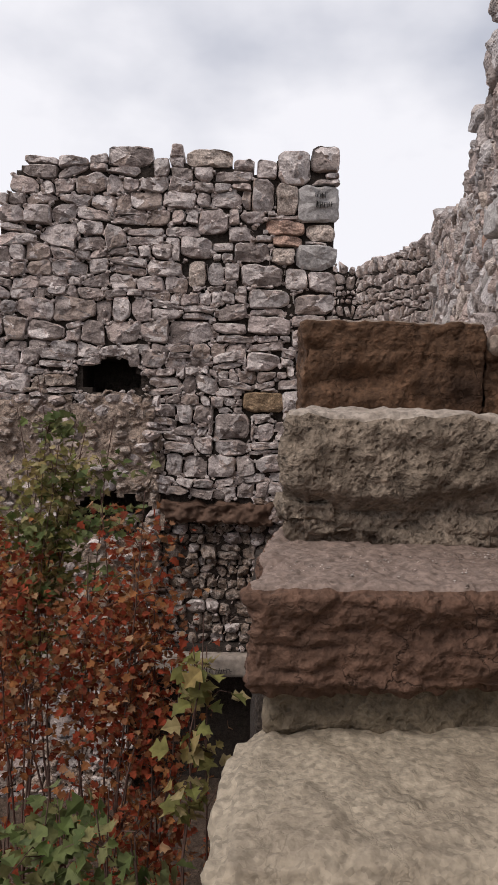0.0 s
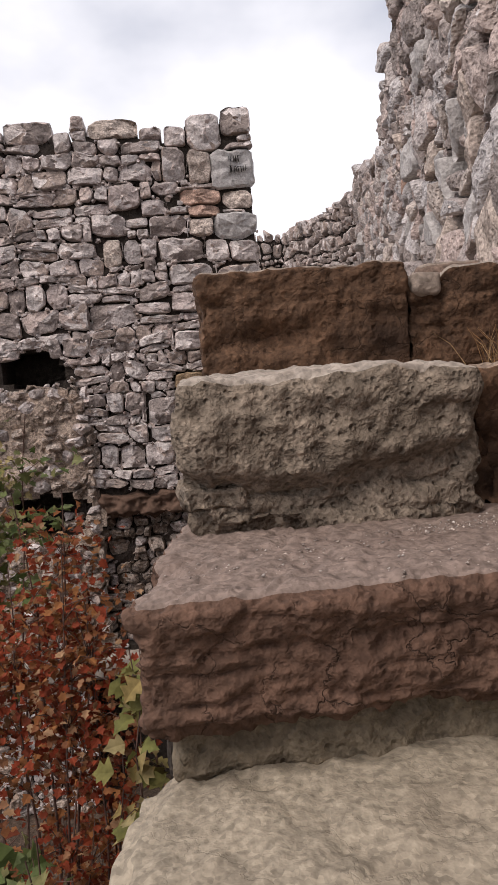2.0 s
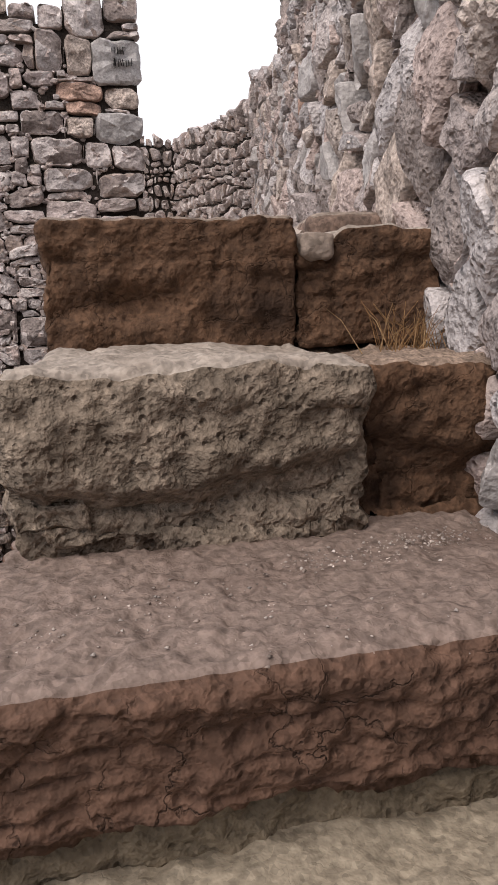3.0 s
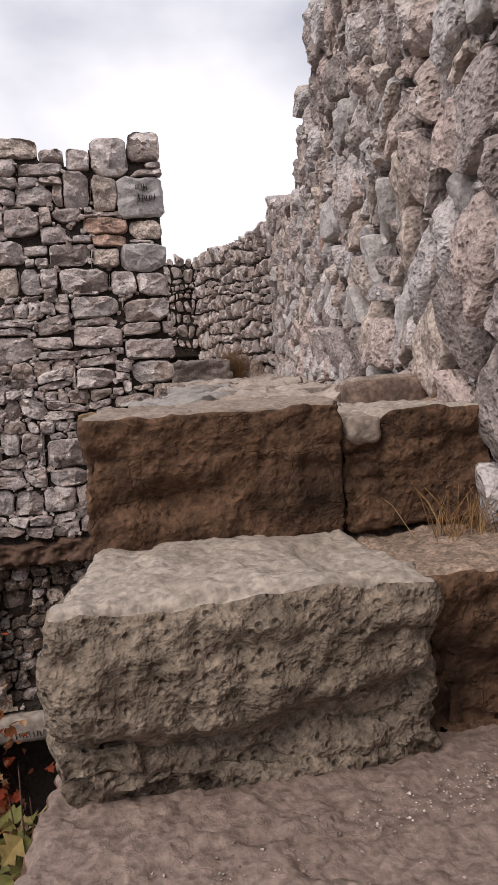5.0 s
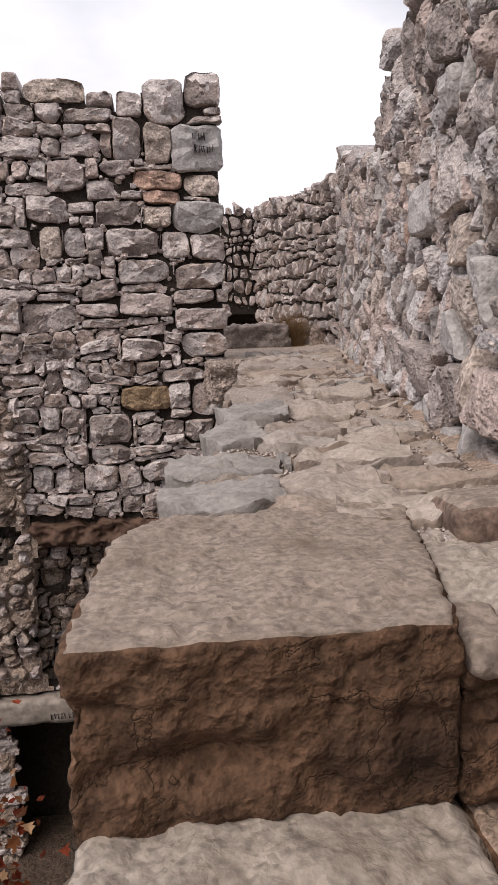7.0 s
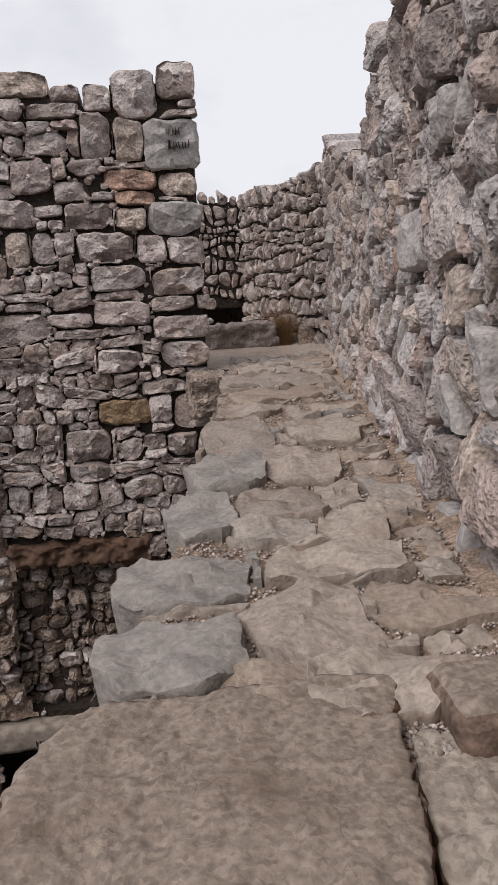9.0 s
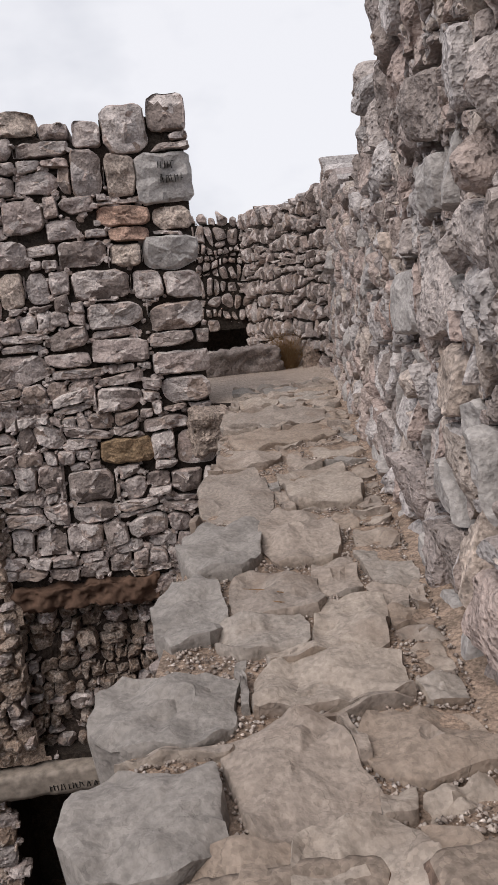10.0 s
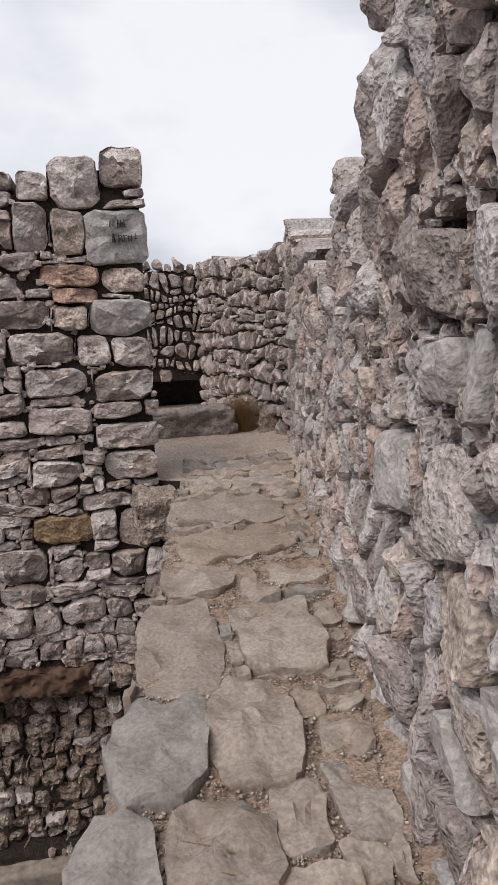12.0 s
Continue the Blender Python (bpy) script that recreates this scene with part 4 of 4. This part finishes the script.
tagged(block("wedge_stone", (0.1, 2.1, 1.06), (0.27, 2.4, 1.135), m_sand, r=0.025, seed=7, rough=0.02), "thin brownish stone wedged under the sandstone block", "stone")
fill = block("stair_core", (0.04, 1.8, -3.75), (1.3, 3.4, 0.75), m_mortar, res=0.08, r=0.03, seed=14)
tagged(fill, "rubble core under the stair", kind="structure")
tagged(block("ground_step", (-0.35, -2.2, -3.75), (1.3, 0.9, 0.0), m_soil, res=0.09, r=0.05, seed=15), "packed earth landing at the stair foot", kind="structure")


# ---- paved ramp ----
def left_edge(y):
    return 0.24 + (y - 2.6) * 0.148


def right_edge(y):
    return 1.32 + (y - 3.63) * 0.17 + 0.05


def ramp_z(y):
    return 1.70 + (y - 3.0) * 0.027


def pebble(verts, faces, rng, at, r):
    """One small angular stone, eight-faced, added to a shared mesh."""
    b = len(verts)
    for d in ((1, 0, 0), (0, 1, 0), (-1, 0, 0), (0, -1, 0), (0, 0, 1), (0, 0, -1)):
        k = r * rng.uniform(0.6, 1.3)
        verts.append((at[0] + d[0] * k + rng.uniform(-0.3, 0.3) * r, at[1] + d[1] * k + rng.uniform(-0.3, 0.3) * r, at[2] + d[2] * k * 0.7 + r * 0.4))
    for i in range(4):
        faces.append((b + i, b + (i + 1) % 4, b + 4))
        faces.append((b + (i + 1) % 4, b + i, b + 5))


def build_ramp():
    rng = random.Random(31)
    verts, faces = [], []
    ys = steps_to(2.9, 13.6, 0.1)
    cols = 12
    for y in ys:
        xa, xb = left_edge(y) + 0.06, right_edge(y) + 0.25
        if y > 9.7:
            xa = 0.2
        elif y > 8.95:
            xa = 1.02
        for i in range(cols + 1):
            x = xa + (xb - xa) * i / cols
            verts.append((x, y, ramp_z(y) - 0.016 + 0.014 * noise.noise(Vector((x * 6, y * 6, 0))) + (0.03 if i > cols - 3 else 0)))
    for j in range(len(ys) - 1):
        for i in range(cols):
            a = j * (cols + 1) + i
            faces.append((a, a + 1, a + cols + 2, a + cols + 1))
    n = len(verts)
    verts += [(x, y, -3.7) for x, y, z in verts]
    for j in range(len(ys) - 1):
        for i in (0, cols):
            a, b = j * (cols + 1) + i, (j + 1) * (cols + 1) + i
            faces.append((a, b, b + n, a + n) if i == 0 else (a, a + n, b + n, b))
    for i in range(cols):
        faces.append((i, i + n, i + 1 + n, i + 1))
    ramp = mesh_object("paved_ramp", verts, faces, m_soil, smooth=False)
    ramp.data.materials.append(m_mortar)
    ramp.data.materials.append(m_paleearth)
    ramp.data.polygons.foreach_set("material_index", [1 if abs(p.normal.z) < 0.4 else (2 if p.center.y > 8.5 else 0) for p in ramp.data.polygons])
    tagged(ramp, "sloping walkway of worn flagstones bedded in soil and gravel", kind="structure")
    # the large flagstones: middle, half width, half depth, whether bluish
    near = [(0.51, 3.5, 0.19, 0.17, 1), (0.56, 3.9, 0.2, 0.17, 1), (0.86, 3.57, 0.14, 0.18, 0), (0.93, 3.27, 0.13, 0.12, 0), (0.68, 3.29, 0.13, 0.08, 0), (0.64, 4.5, 0.13, 0.24, 1), (0.87, 4.24, 0.16, 0.11, 0), (1.16, 4.25, 0.12, 0.19, 0), (0.95, 4.56, 0.16, 0.19, 0), (0.79, 5.06, 0.17, 0.3, 1), (1.02, 3.93, 0.22, 0.12, 0), (1.18, 3.62, 0.14, 0.14, 0)]
    farther = [(0.93, 5.85, 0.2, 0.45, 0), (1.15, 5.12, 0.17, 0.32, 0), (1.4, 5.85, 0.2, 0.36, 0), (1.1, 6.65, 0.2, 0.3, 0), (1.4, 7.15, 0.36, 0.26, 0), (1.45, 7.9, 0.38, 0.34, 0)]
    flags = [(x, y, turned(knocked(rng, x, y, hw, hd, 0.85), rng, 12, 1.02, 1.12), blue, True) for x, y, hw, hd, blue in near + farther]
    boxes = [t[:4] for t in near + farther]
    for x, y, poly in coursed(rng, 0.2, 2.4, 3.2, 9.5, 0.14, 0.34, 0.18, 0.5, wob=0.2, chips=0.5, jit=0.2):
        poly = clip(poly, -1, 0.148, 0.12)
        poly = clip(poly, 1, -0.17, 0.71) if len(poly) > 2 else poly
        poly = clip(poly, -1, 0, -1.0) if len(poly) > 2 and y > 8.2 else poly
        poly = avoid(poly, boxes, 0.004) if len(poly) > 2 else None
        if poly and abs(area(poly)) > 0.004:
            flags.append((x, y, turned(poly, rng, 6, 0.98, 1.06), rng.random() < 0.12, False))
    polys = []
    for x, y, poly, blue, large in flags:
        poly = inset(poly, 0.002)
        if not poly:
            continue
        cx, cy = sum(p[0] for p in poly) / len(poly), sum(p[1] for p in poly) / len(poly)
        polys.append(poly)
        sl = 0.027 - rng.uniform(0.0, 0.07)
        zc = ramp_z(cy) - 0.014 + (rng.uniform(-0.004, 0.014) if large else rng.uniform(-0.024, 0.002))
        face = Face((0, 0, zc - sl * cy), (1, 0, rng.uniform(-0.03, 0.03)), (0, 1, sl))
        face.o.z -= face.u.z * cx
        vx, fx = stone_geometry(face, poly, rng, depth=0.14, proud=0.032, n=48, rings=((0.997, 0.7), (0.985, 1.0), (0.93, 1.02), (0.8, 1.0), (0.62, 1.0), (0.42, 1.0), (0.2, 1.0)), jag=0.02, tilt=0.0, freq=7, soft=0.07, facet=0.1, crag=0.014)
        mesh_object("flagstone", vx, fx, m_bluepave if blue else m_paving, ramp, True, 32)

    def covered(x, y):
        for poly in polys:
            if min(p[1] for p in poly) < y < max(p[1] for p in poly):
                odd = False
                for p, q in zip(poly, poly[1:] + poly[:1]):
                    if (p[1] > y) != (q[1] > y) and x < p[0] + (y - p[1]) / (q[1] - p[1]) * (q[0] - p[0]):
                        odd = not odd
                if odd:
                    return True
        return False

    # loose gravel in the joints and along the wall
    verts, faces = [], []
    for t in range(15000):
        y = 3.05 + 4.0 * rng.random() ** 1.5
        x = rng.uniform(left_edge(y) + 0.08, right_edge(y) - 0.02)
        if covered(x, y):
            continue
        pebble(verts, faces, rng, (x, y, ramp_z(y) - 0.008), rng.uniform(0.003, 0.01))
    tagged(mesh_object("gravel", verts, faces, m_gravel, ramp), "pale loose gravel in the joints", kind="stuff")
    return ramp


ramp = build_ramp()


def build_flank():
    """Rubble facing on the open side of the walkway."""
    rng = random.Random(47)
    a, b = Vector((left_edge(8.9) + 0.06, 8.9, 0)), Vector((left_edge(3.1) + 0.06, 3.1, 0))
    face = Face(a, b - a, (0, 0, 1))
    ln = (b - a).length
    sites = course_sites(rng, 0, ln, -1.2, 1.6, 0.14, 0.28, 0.16, 0.42, 0.5)
    items = []
    for (u, v, w), poly in zip(sites, cells(sites, (0, ln, -1.2, 1.62), 0.7)):
        poly = inset(poly, 0.008) if poly else None
        if poly:
            vx, fx = stone_geometry(face, poly, rng, depth=0.05, proud=rng.uniform(0.02, 0.07), n=12, rings=((0.95, 0.9), (0.5, 1.0)), jag=0.015, soft=0.08, facet=0.4)
            items.append((0, vx, fx, 0))
    lay_stones(ramp, items, [m_wall], 0, "flank_stones", "grey rubble facing below the walkway")


build_flank()


# ---- terrace end: ledge, upright stone ----
tagged(block("stone_ledge", (0.6, 10.95, 1.78), (2.05, 11.4, 2.2), m_wall, res=0.025, r=0.05, rough=0.035, fine=0.014, seed=41), "long low grey stone ledge at the terrace end", "ledge")
tagged(block("boulder", (2.28, 10.8, 1.8), (2.6, 11.1, 2.2), m_earthwall, res=0.03, r=0.12, rough=0.04, seed=42), "upright brownish boulder at the wall foot", "boulder")

tagged(block("foot_stone", (0.78, 8.25, 1.5), (1.14, 8.84, 1.865), m_earthwall, res=0.025, r=0.06, rough=0.03, fine=0.012, seed=61), "flat brownish stone at the corner of the wall", "stone")

# ---- timber ----
tagged(block("lintel_beam", (-2.7, 8.8, -1.93), (0.75, 9.2, -1.66), m_oldwood, res=0.05, r=0.02, rough=0.01, seed=51), "grey weathered timber lintel over a doorway", "beam")
tagged(block("wall_timber", (-1.06, 8.88, -0.03), (0.34, 9.2, 0.25), m_beam, res=0.02, r=0.05, rough=0.055, fine=0.014, seed=52), "brown old timber set into the wall", "beam")
tagged(block("dark_slab", (1.02, 3.03, 1.64), (1.38, 3.26, 1.782), m_slab, r=0.035, seed=53, rough=0.012, fine=0.002, top_mat=m_browntop), "dark brown smooth slab lying on the walkway", "slab")


# ---- shrubs in the hollow beside the stair ----
def tube(verts, faces, pts, r0, r1, sides=5):
    """A tapering stem through points, added to a shared mesh."""
    b = len(verts)
    for i, p in enumerate(pts):
        d = (pts[min(i + 1, len(pts) - 1)] - pts[max(i - 1, 0)]).normalized()
        a = d.orthogonal().normalized()
        c = d.cross(a)
        r = r0 + (r1 - r0) * i / (len(pts) - 1)
        for s in range(sides):
            t = 2 * math.pi * s / sides
            verts.append(p + (a * math.cos(t) + c * math.sin(t)) * r)
    for i in range(len(pts) - 1):
        for s in range(sides):
            t = (s + 1) % sides
            faces.append((b + i * sides + s, b + i * sides + t, b + (i + 1) * sides + t, b + (i + 1) * sides + s))


def leaf(verts, faces, rng, at, size, up, lobed):
    """One leaf, folded along its rib, with five blunt lobes or a plain oval outline."""
    d = Vector((rng.uniform(-1, 1), rng.uniform(-1, 1), rng.uniform(-0.7, 0.2))).normalized()
    n = (Vector((rng.uniform(-0.7, 0.7), rng.uniform(-0.9, 0.3), 1.0)) * up + Vector((rng.uniform(-1, 1), rng.uniform(-1, 1), rng.uniform(-1, 1))) * (1 - up)).normalized()
    s = n.cross(d).normalized()
    n = d.cross(s).normalized()
    b = len(verts)
    half = ((0.0, 0.05), (0.25, 0.5), (0.42, 0.26), (0.62, 0.42), (0.75, 0.16)) if lobed else ((0.0, 0.04), (0.22, 0.26), (0.5, 0.34), (0.75, 0.22), (0.9, 0.08))
    fold, droop = rng.uniform(0.1, 0.5), rng.uniform(0.0, 0.35)
    for t in (0.0, 0.35, 0.7, 1.0):
        verts.append(at + d * size * t - n * size * droop * t * t)
    for side in (1, -1):
        for t, w in half:
            w *= rng.uniform(0.85, 1.15)
            verts.append(at + d * size * t + s * (size * w * side) + n * (size * w * fold - size * droop * t * t))
    for off, flip in ((4, False), (9, True)):
        tri = [(0, off, off + 1), (0, off + 1, 1), (1, off + 1, off + 2), (1, off + 2, off + 3), (1, off + 3, 2), (2, off + 3, off + 4), (2, off + 4, 3)]
        for f in tri:
            f = f[::-1] if flip else f
            faces.append(tuple(b + i for i in f))


def shrub(name, label, root, tips, rng, mat_leaf, per_tip, size, lobed, spread, stem_r=0.012, twigs=7, low=0.76):
    """Stems that rise from one root to the given tips, forked, with leaves along the upper part."""
    sv, sf, lv, lf = [], [], [], []
    root = Vector(root)
    for tip in tips:
        tip = Vector(tip)
        pts, n = [], 12
        sway = Vector((rng.uniform(-1, 1), rng.uniform(-1, 1), 0)) * 0.18
        for i in range(n + 1):
            t = i / n
            p = root.lerp(tip, t) + sway * math.sin(t * math.pi) + Vector((rng.uniform(-1, 1), rng.uniform(-1, 1), 0)) * 0.02
            pts.append(p)
        tube(sv, sf, pts, stem_r, 0.003)
        for k in range(twigs):
            t = rng.uniform(low, 0.98)
            p = pts[int(t * n)]
            q = p + Vector((rng.uniform(-1, 1), rng.uniform(-1, 1), rng.uniform(0.0, 0.9))) * spread * rng.uniform(0.4, 1.0)
            mid = p.lerp(q, 0.5) + Vector((0, 0, 0.04))
            tube(sv, sf, [p, mid, q], 0.004, 0.0015, 4)
            for j in range(per_tip // twigs):
                a = p.lerp(q, rng.uniform(0.25, 1.05)) + Vector((rng.gauss(0, 1), rng.gauss(0, 1), rng.gauss(0, 0.8))) * spread * 0.22
                leaf(lv, lf, rng, a, size * rng.uniform(0.55, 1.2), 0.6, lobed)
    ob = new(name)
    ob.location = root
    tagged(ob, label, "shrub")
    stems = mesh_object("stems", [v - root for v in sv], sf, m_bark, ob)
    leaves = mesh_object("leaves", [v - root for v in lv], lf, mat_leaf, ob, smooth=False)
    tagged(leaves, kind="stuff")
    return ob


def tips_in(rng, n, x, y, z):
    return [(rng.uniform(*x), rng.uniform(*y), rng.uniform(*z)) for i in range(n)]


rng = random.Random(77)
shrub("red_shrub", "open shrub with red autumn leaves below the stair", (-1.1, 4.6, -3.55), tips_in(rng, 7, (-1.75, -0.35), (3.9, 4.7), (0.4, 1.0)), rng, m_redleaf, 420, 0.055, True, 0.42, 0.014, 22, 0.7)
shrub("red_shrub", "reddening shrub with bare stems in the hollow", (-1.7, 5.3, -3.55), tips_in(rng, 6, (-2.4, -1.1), (4.8, 6.2), (0.1, 0.8)), rng, m_redleaf, 400, 0.06, True, 0.5, 0.014, 20, 0.62)
shrub("red_shrub", "thin sapling with dull red leaves", (-0.85, 4.3, -3.55), tips_in(rng, 4, (-0.85, -0.3), (4.0, 4.4), (-0.3, 0.4)), rng, m_redleaf, 200, 0.05, True, 0.32, 0.012, 16, 0.6)
shrub("tall_shrub", "tall thin shrub with yellowing green leaves", (-1.5, 4.9, -3.55), tips_in(rng, 6, (-2.1, -1.15), (4.9, 5.6), (0.9, 1.8)), rng, m_olive, 240, 0.065, True, 0.36, 0.012, 16, 0.72)
shrub("tall_shrub", "thin leafy shrub with green lobed leaves", (-1.1, 5.2, -3.55), tips_in(rng, 3, (-1.6, -0.95), (5.0, 5.6), (1.1, 1.75)), rng, m_greenleaf, 150, 0.08, True, 0.3, 0.012, 12, 0.78)
shrub("green_shrub", "low shrub with broad green leaves by the stair", (-0.7, 3.4, -3.55), tips_in(rng, 9, (-1.25, -0.4), (2.7, 3.3), (-0.42, -0.1)), rng, m_greenleaf, 78, 0.085, True, 0.3, 0.01, 10, 0.7)
shrub("green_shrub", "small shrub with pale drooping leaves beside the blocks", (-0.2, 4.0, -3.55), tips_in(rng, 3, (-0.3, -0.08), (3.5, 4.0), (0.05, 0.4)), rng, m_olive, 28, 0.11, True, 0.2)
shrub("dark_shrub", "shaded undergrowth of dull red leaves", (-0.9, 3.7, -3.58), tips_in(rng, 9, (-1.7, -0.3), (3.0, 4.8), (-1.5, -0.7)), rng, m_redleaf, 190, 0.07, True, 0.45, 0.01, 16, 0.5)
shrub("dark_shrub", "shaded tangle of brown and green leaves", (-0.6, 4.8, -3.58), tips_in(rng, 8, (-1.3, -0.1), (4.4, 6.4), (-2.4, -1.5)), rng, m_redleaf, 190, 0.08, True, 0.5, 0.01, 16, 0.4)


# ---- dry grass and small litter ----
def grass_tuft(name, label, at, rng, n, height, spread, mat):
    verts, faces = [], []
    for i in range(n):
        a = rng.uniform(0, 6.283)
        lean = rng.uniform(0.1, 1.0) * spread
        h = height * rng.uniform(0.4, 1.0)
        p0 = Vector((rng.gauss(0, 1) * spread * 0.25, rng.gauss(0, 1) * spread * 0.25, -0.01))
        tip = p0 + Vector((math.cos(a) * lean, math.sin(a) * lean, h))
        mid = p0.lerp(tip, 0.5) + Vector((0, 0, h * 0.18))
        tube(verts, faces, [p0, mid, tip], 0.0016, 0.0006, 3)
    ob = mesh_object(name, verts, faces, mat)
    ob.location = at
    return tagged(ob, label, "grass")


grass_tuft("dry_grass", "tuft of dry brown grass in the corner of the step", (1.06, 2.44, 1.375), rng, 40, 0.14, 0.13, m_straw)
grass_tuft("dry_grass", "few dry straws beside the wall foot", (1.16, 2.5, 1.375), rng, 40, 0.12, 0.1, m_straw)
grass_tuft("dry_bush", "round dry brown bush on the terrace", (2.12, 11.15, 1.88), rng, 900, 0.5, 0.26, m_straw)
grass_tuft("weed", "small green weed at the wall foot", (1.28, 3.2, 1.7), rng, 50, 0.08, 0.07, m_greenleaf)


def litter():
    verts, faces = [], []
    r = random.Random(5)
    for cx, cy, cz, n, s in ((0.75, 1.95, 1.015, 60, 0.09), (0.95, 2.0, 1.02, 70, 0.07), (0.25, 1.8, 1.01, 25, 0.1), (0.42, 1.88, 1.012, 20, 0.1), (0.62, 1.72, 1.01, 25, 0.16), (0.55, 1.66, 0.63, 60, 0.08), (0.45, 1.55, 0.625, 30, 0.12)):
        for i in range(n * 3):
            pebble(verts, faces, r, (cx + r.gauss(0, 1) * s, cy + r.gauss(0, 1) * s * 0.4, cz), 0.0015 + 0.0035 * r.random() ** 2)
    tagged(mesh_object("loose_grit", verts, faces, m_gravel), "loose pale grit scattered on the steps", "gravel", kind="stuff")


litter()
for x, y, z, a, ln in ((0.98, 4.5, 1.765, 150, 0.16), (0.97, 4.42, 1.763, 158, 0.1)):
    sv, sf = [], []
    d = Vector((math.cos(radians(a)), math.sin(radians(a)), 0)) * ln
    tube(sv, sf, [Vector((0, 0, 0)), d * 0.5 + Vector((0, 0, 0.004)), d], 0.0022, 0.0012, 4)
    ob = mesh_object("straw", sv, sf, m_straw)
    ob.location = (x, y, z)
    tagged(ob, "pale dry straw lying on a flagstone", "straw")


# ---- hand-painted marks on the quoin stone and the lintel ----
def painted_marks(name, label, face, rows, rng, parent=None):
    """Unreadable brush writing as short strokes: rows of (u, v, count, pitch, height)."""
    verts, faces = [], []
    for u, v, n, pitch, h in rows:
        for i in range(n):
            x = u + i * pitch + rng.uniform(-0.2, 0.2) * pitch
            sl = rng.uniform(-0.5, 0.5) * pitch
            w = 0.005
            a, b = v + rng.uniform(-0.1, 0.1) * h, v + h * rng.uniform(0.8, 1.1)
            k = len(verts)
            verts += [face.at(x, a, 0), face.at(x + w, a, 0), face.at(x + w + sl, b, 0), face.at(x + sl, b, 0)]
            verts += [face.at(x, a, -0.06), face.at(x + w, a, -0.06), face.at(x + w + sl, b, -0.06), face.at(x + sl, b, -0.06)]
            faces += [(k, k + 1, k + 2, k + 3), (k, k + 4, k + 5, k + 1), (k + 1, k + 5, k + 6, k + 2), (k + 2, k + 6, k + 7, k + 3), (k + 3, k + 7, k + 4, k)]
            if rng.random() < 0.6:
                k = len(verts)
                y = rng.uniform(a, b)
                verts += [face.at(x, y, 0), face.at(x + pitch * 0.8, y, 0), face.at(x + pitch * 0.8, y + w, 0), face.at(x, y + w, 0)]
                faces.append((k, k + 1, k + 2, k + 3))
    ob = mesh_object(name, verts, faces, m_ink, smooth=False)
    return tagged(ob, label, "writing", kind="stuff")


painted_marks("painted_writing", "black hand-painted letters on a pale corner stone", Face((0, 8.858, 0), (1, 0, 0), (0, 0, 1)), ((0.75, 4.0, 5, 0.03, 0.055), (0.76, 3.88, 8, 0.027, 0.065)), rng)
painted_marks("painted_writing", "faded dark letters on the timber lintel", Face((0, 8.79, 0), (1, 0, 0), (0, 0, 1)), ((-1.0, -1.87, 24, 0.036, 0.06),), rng)
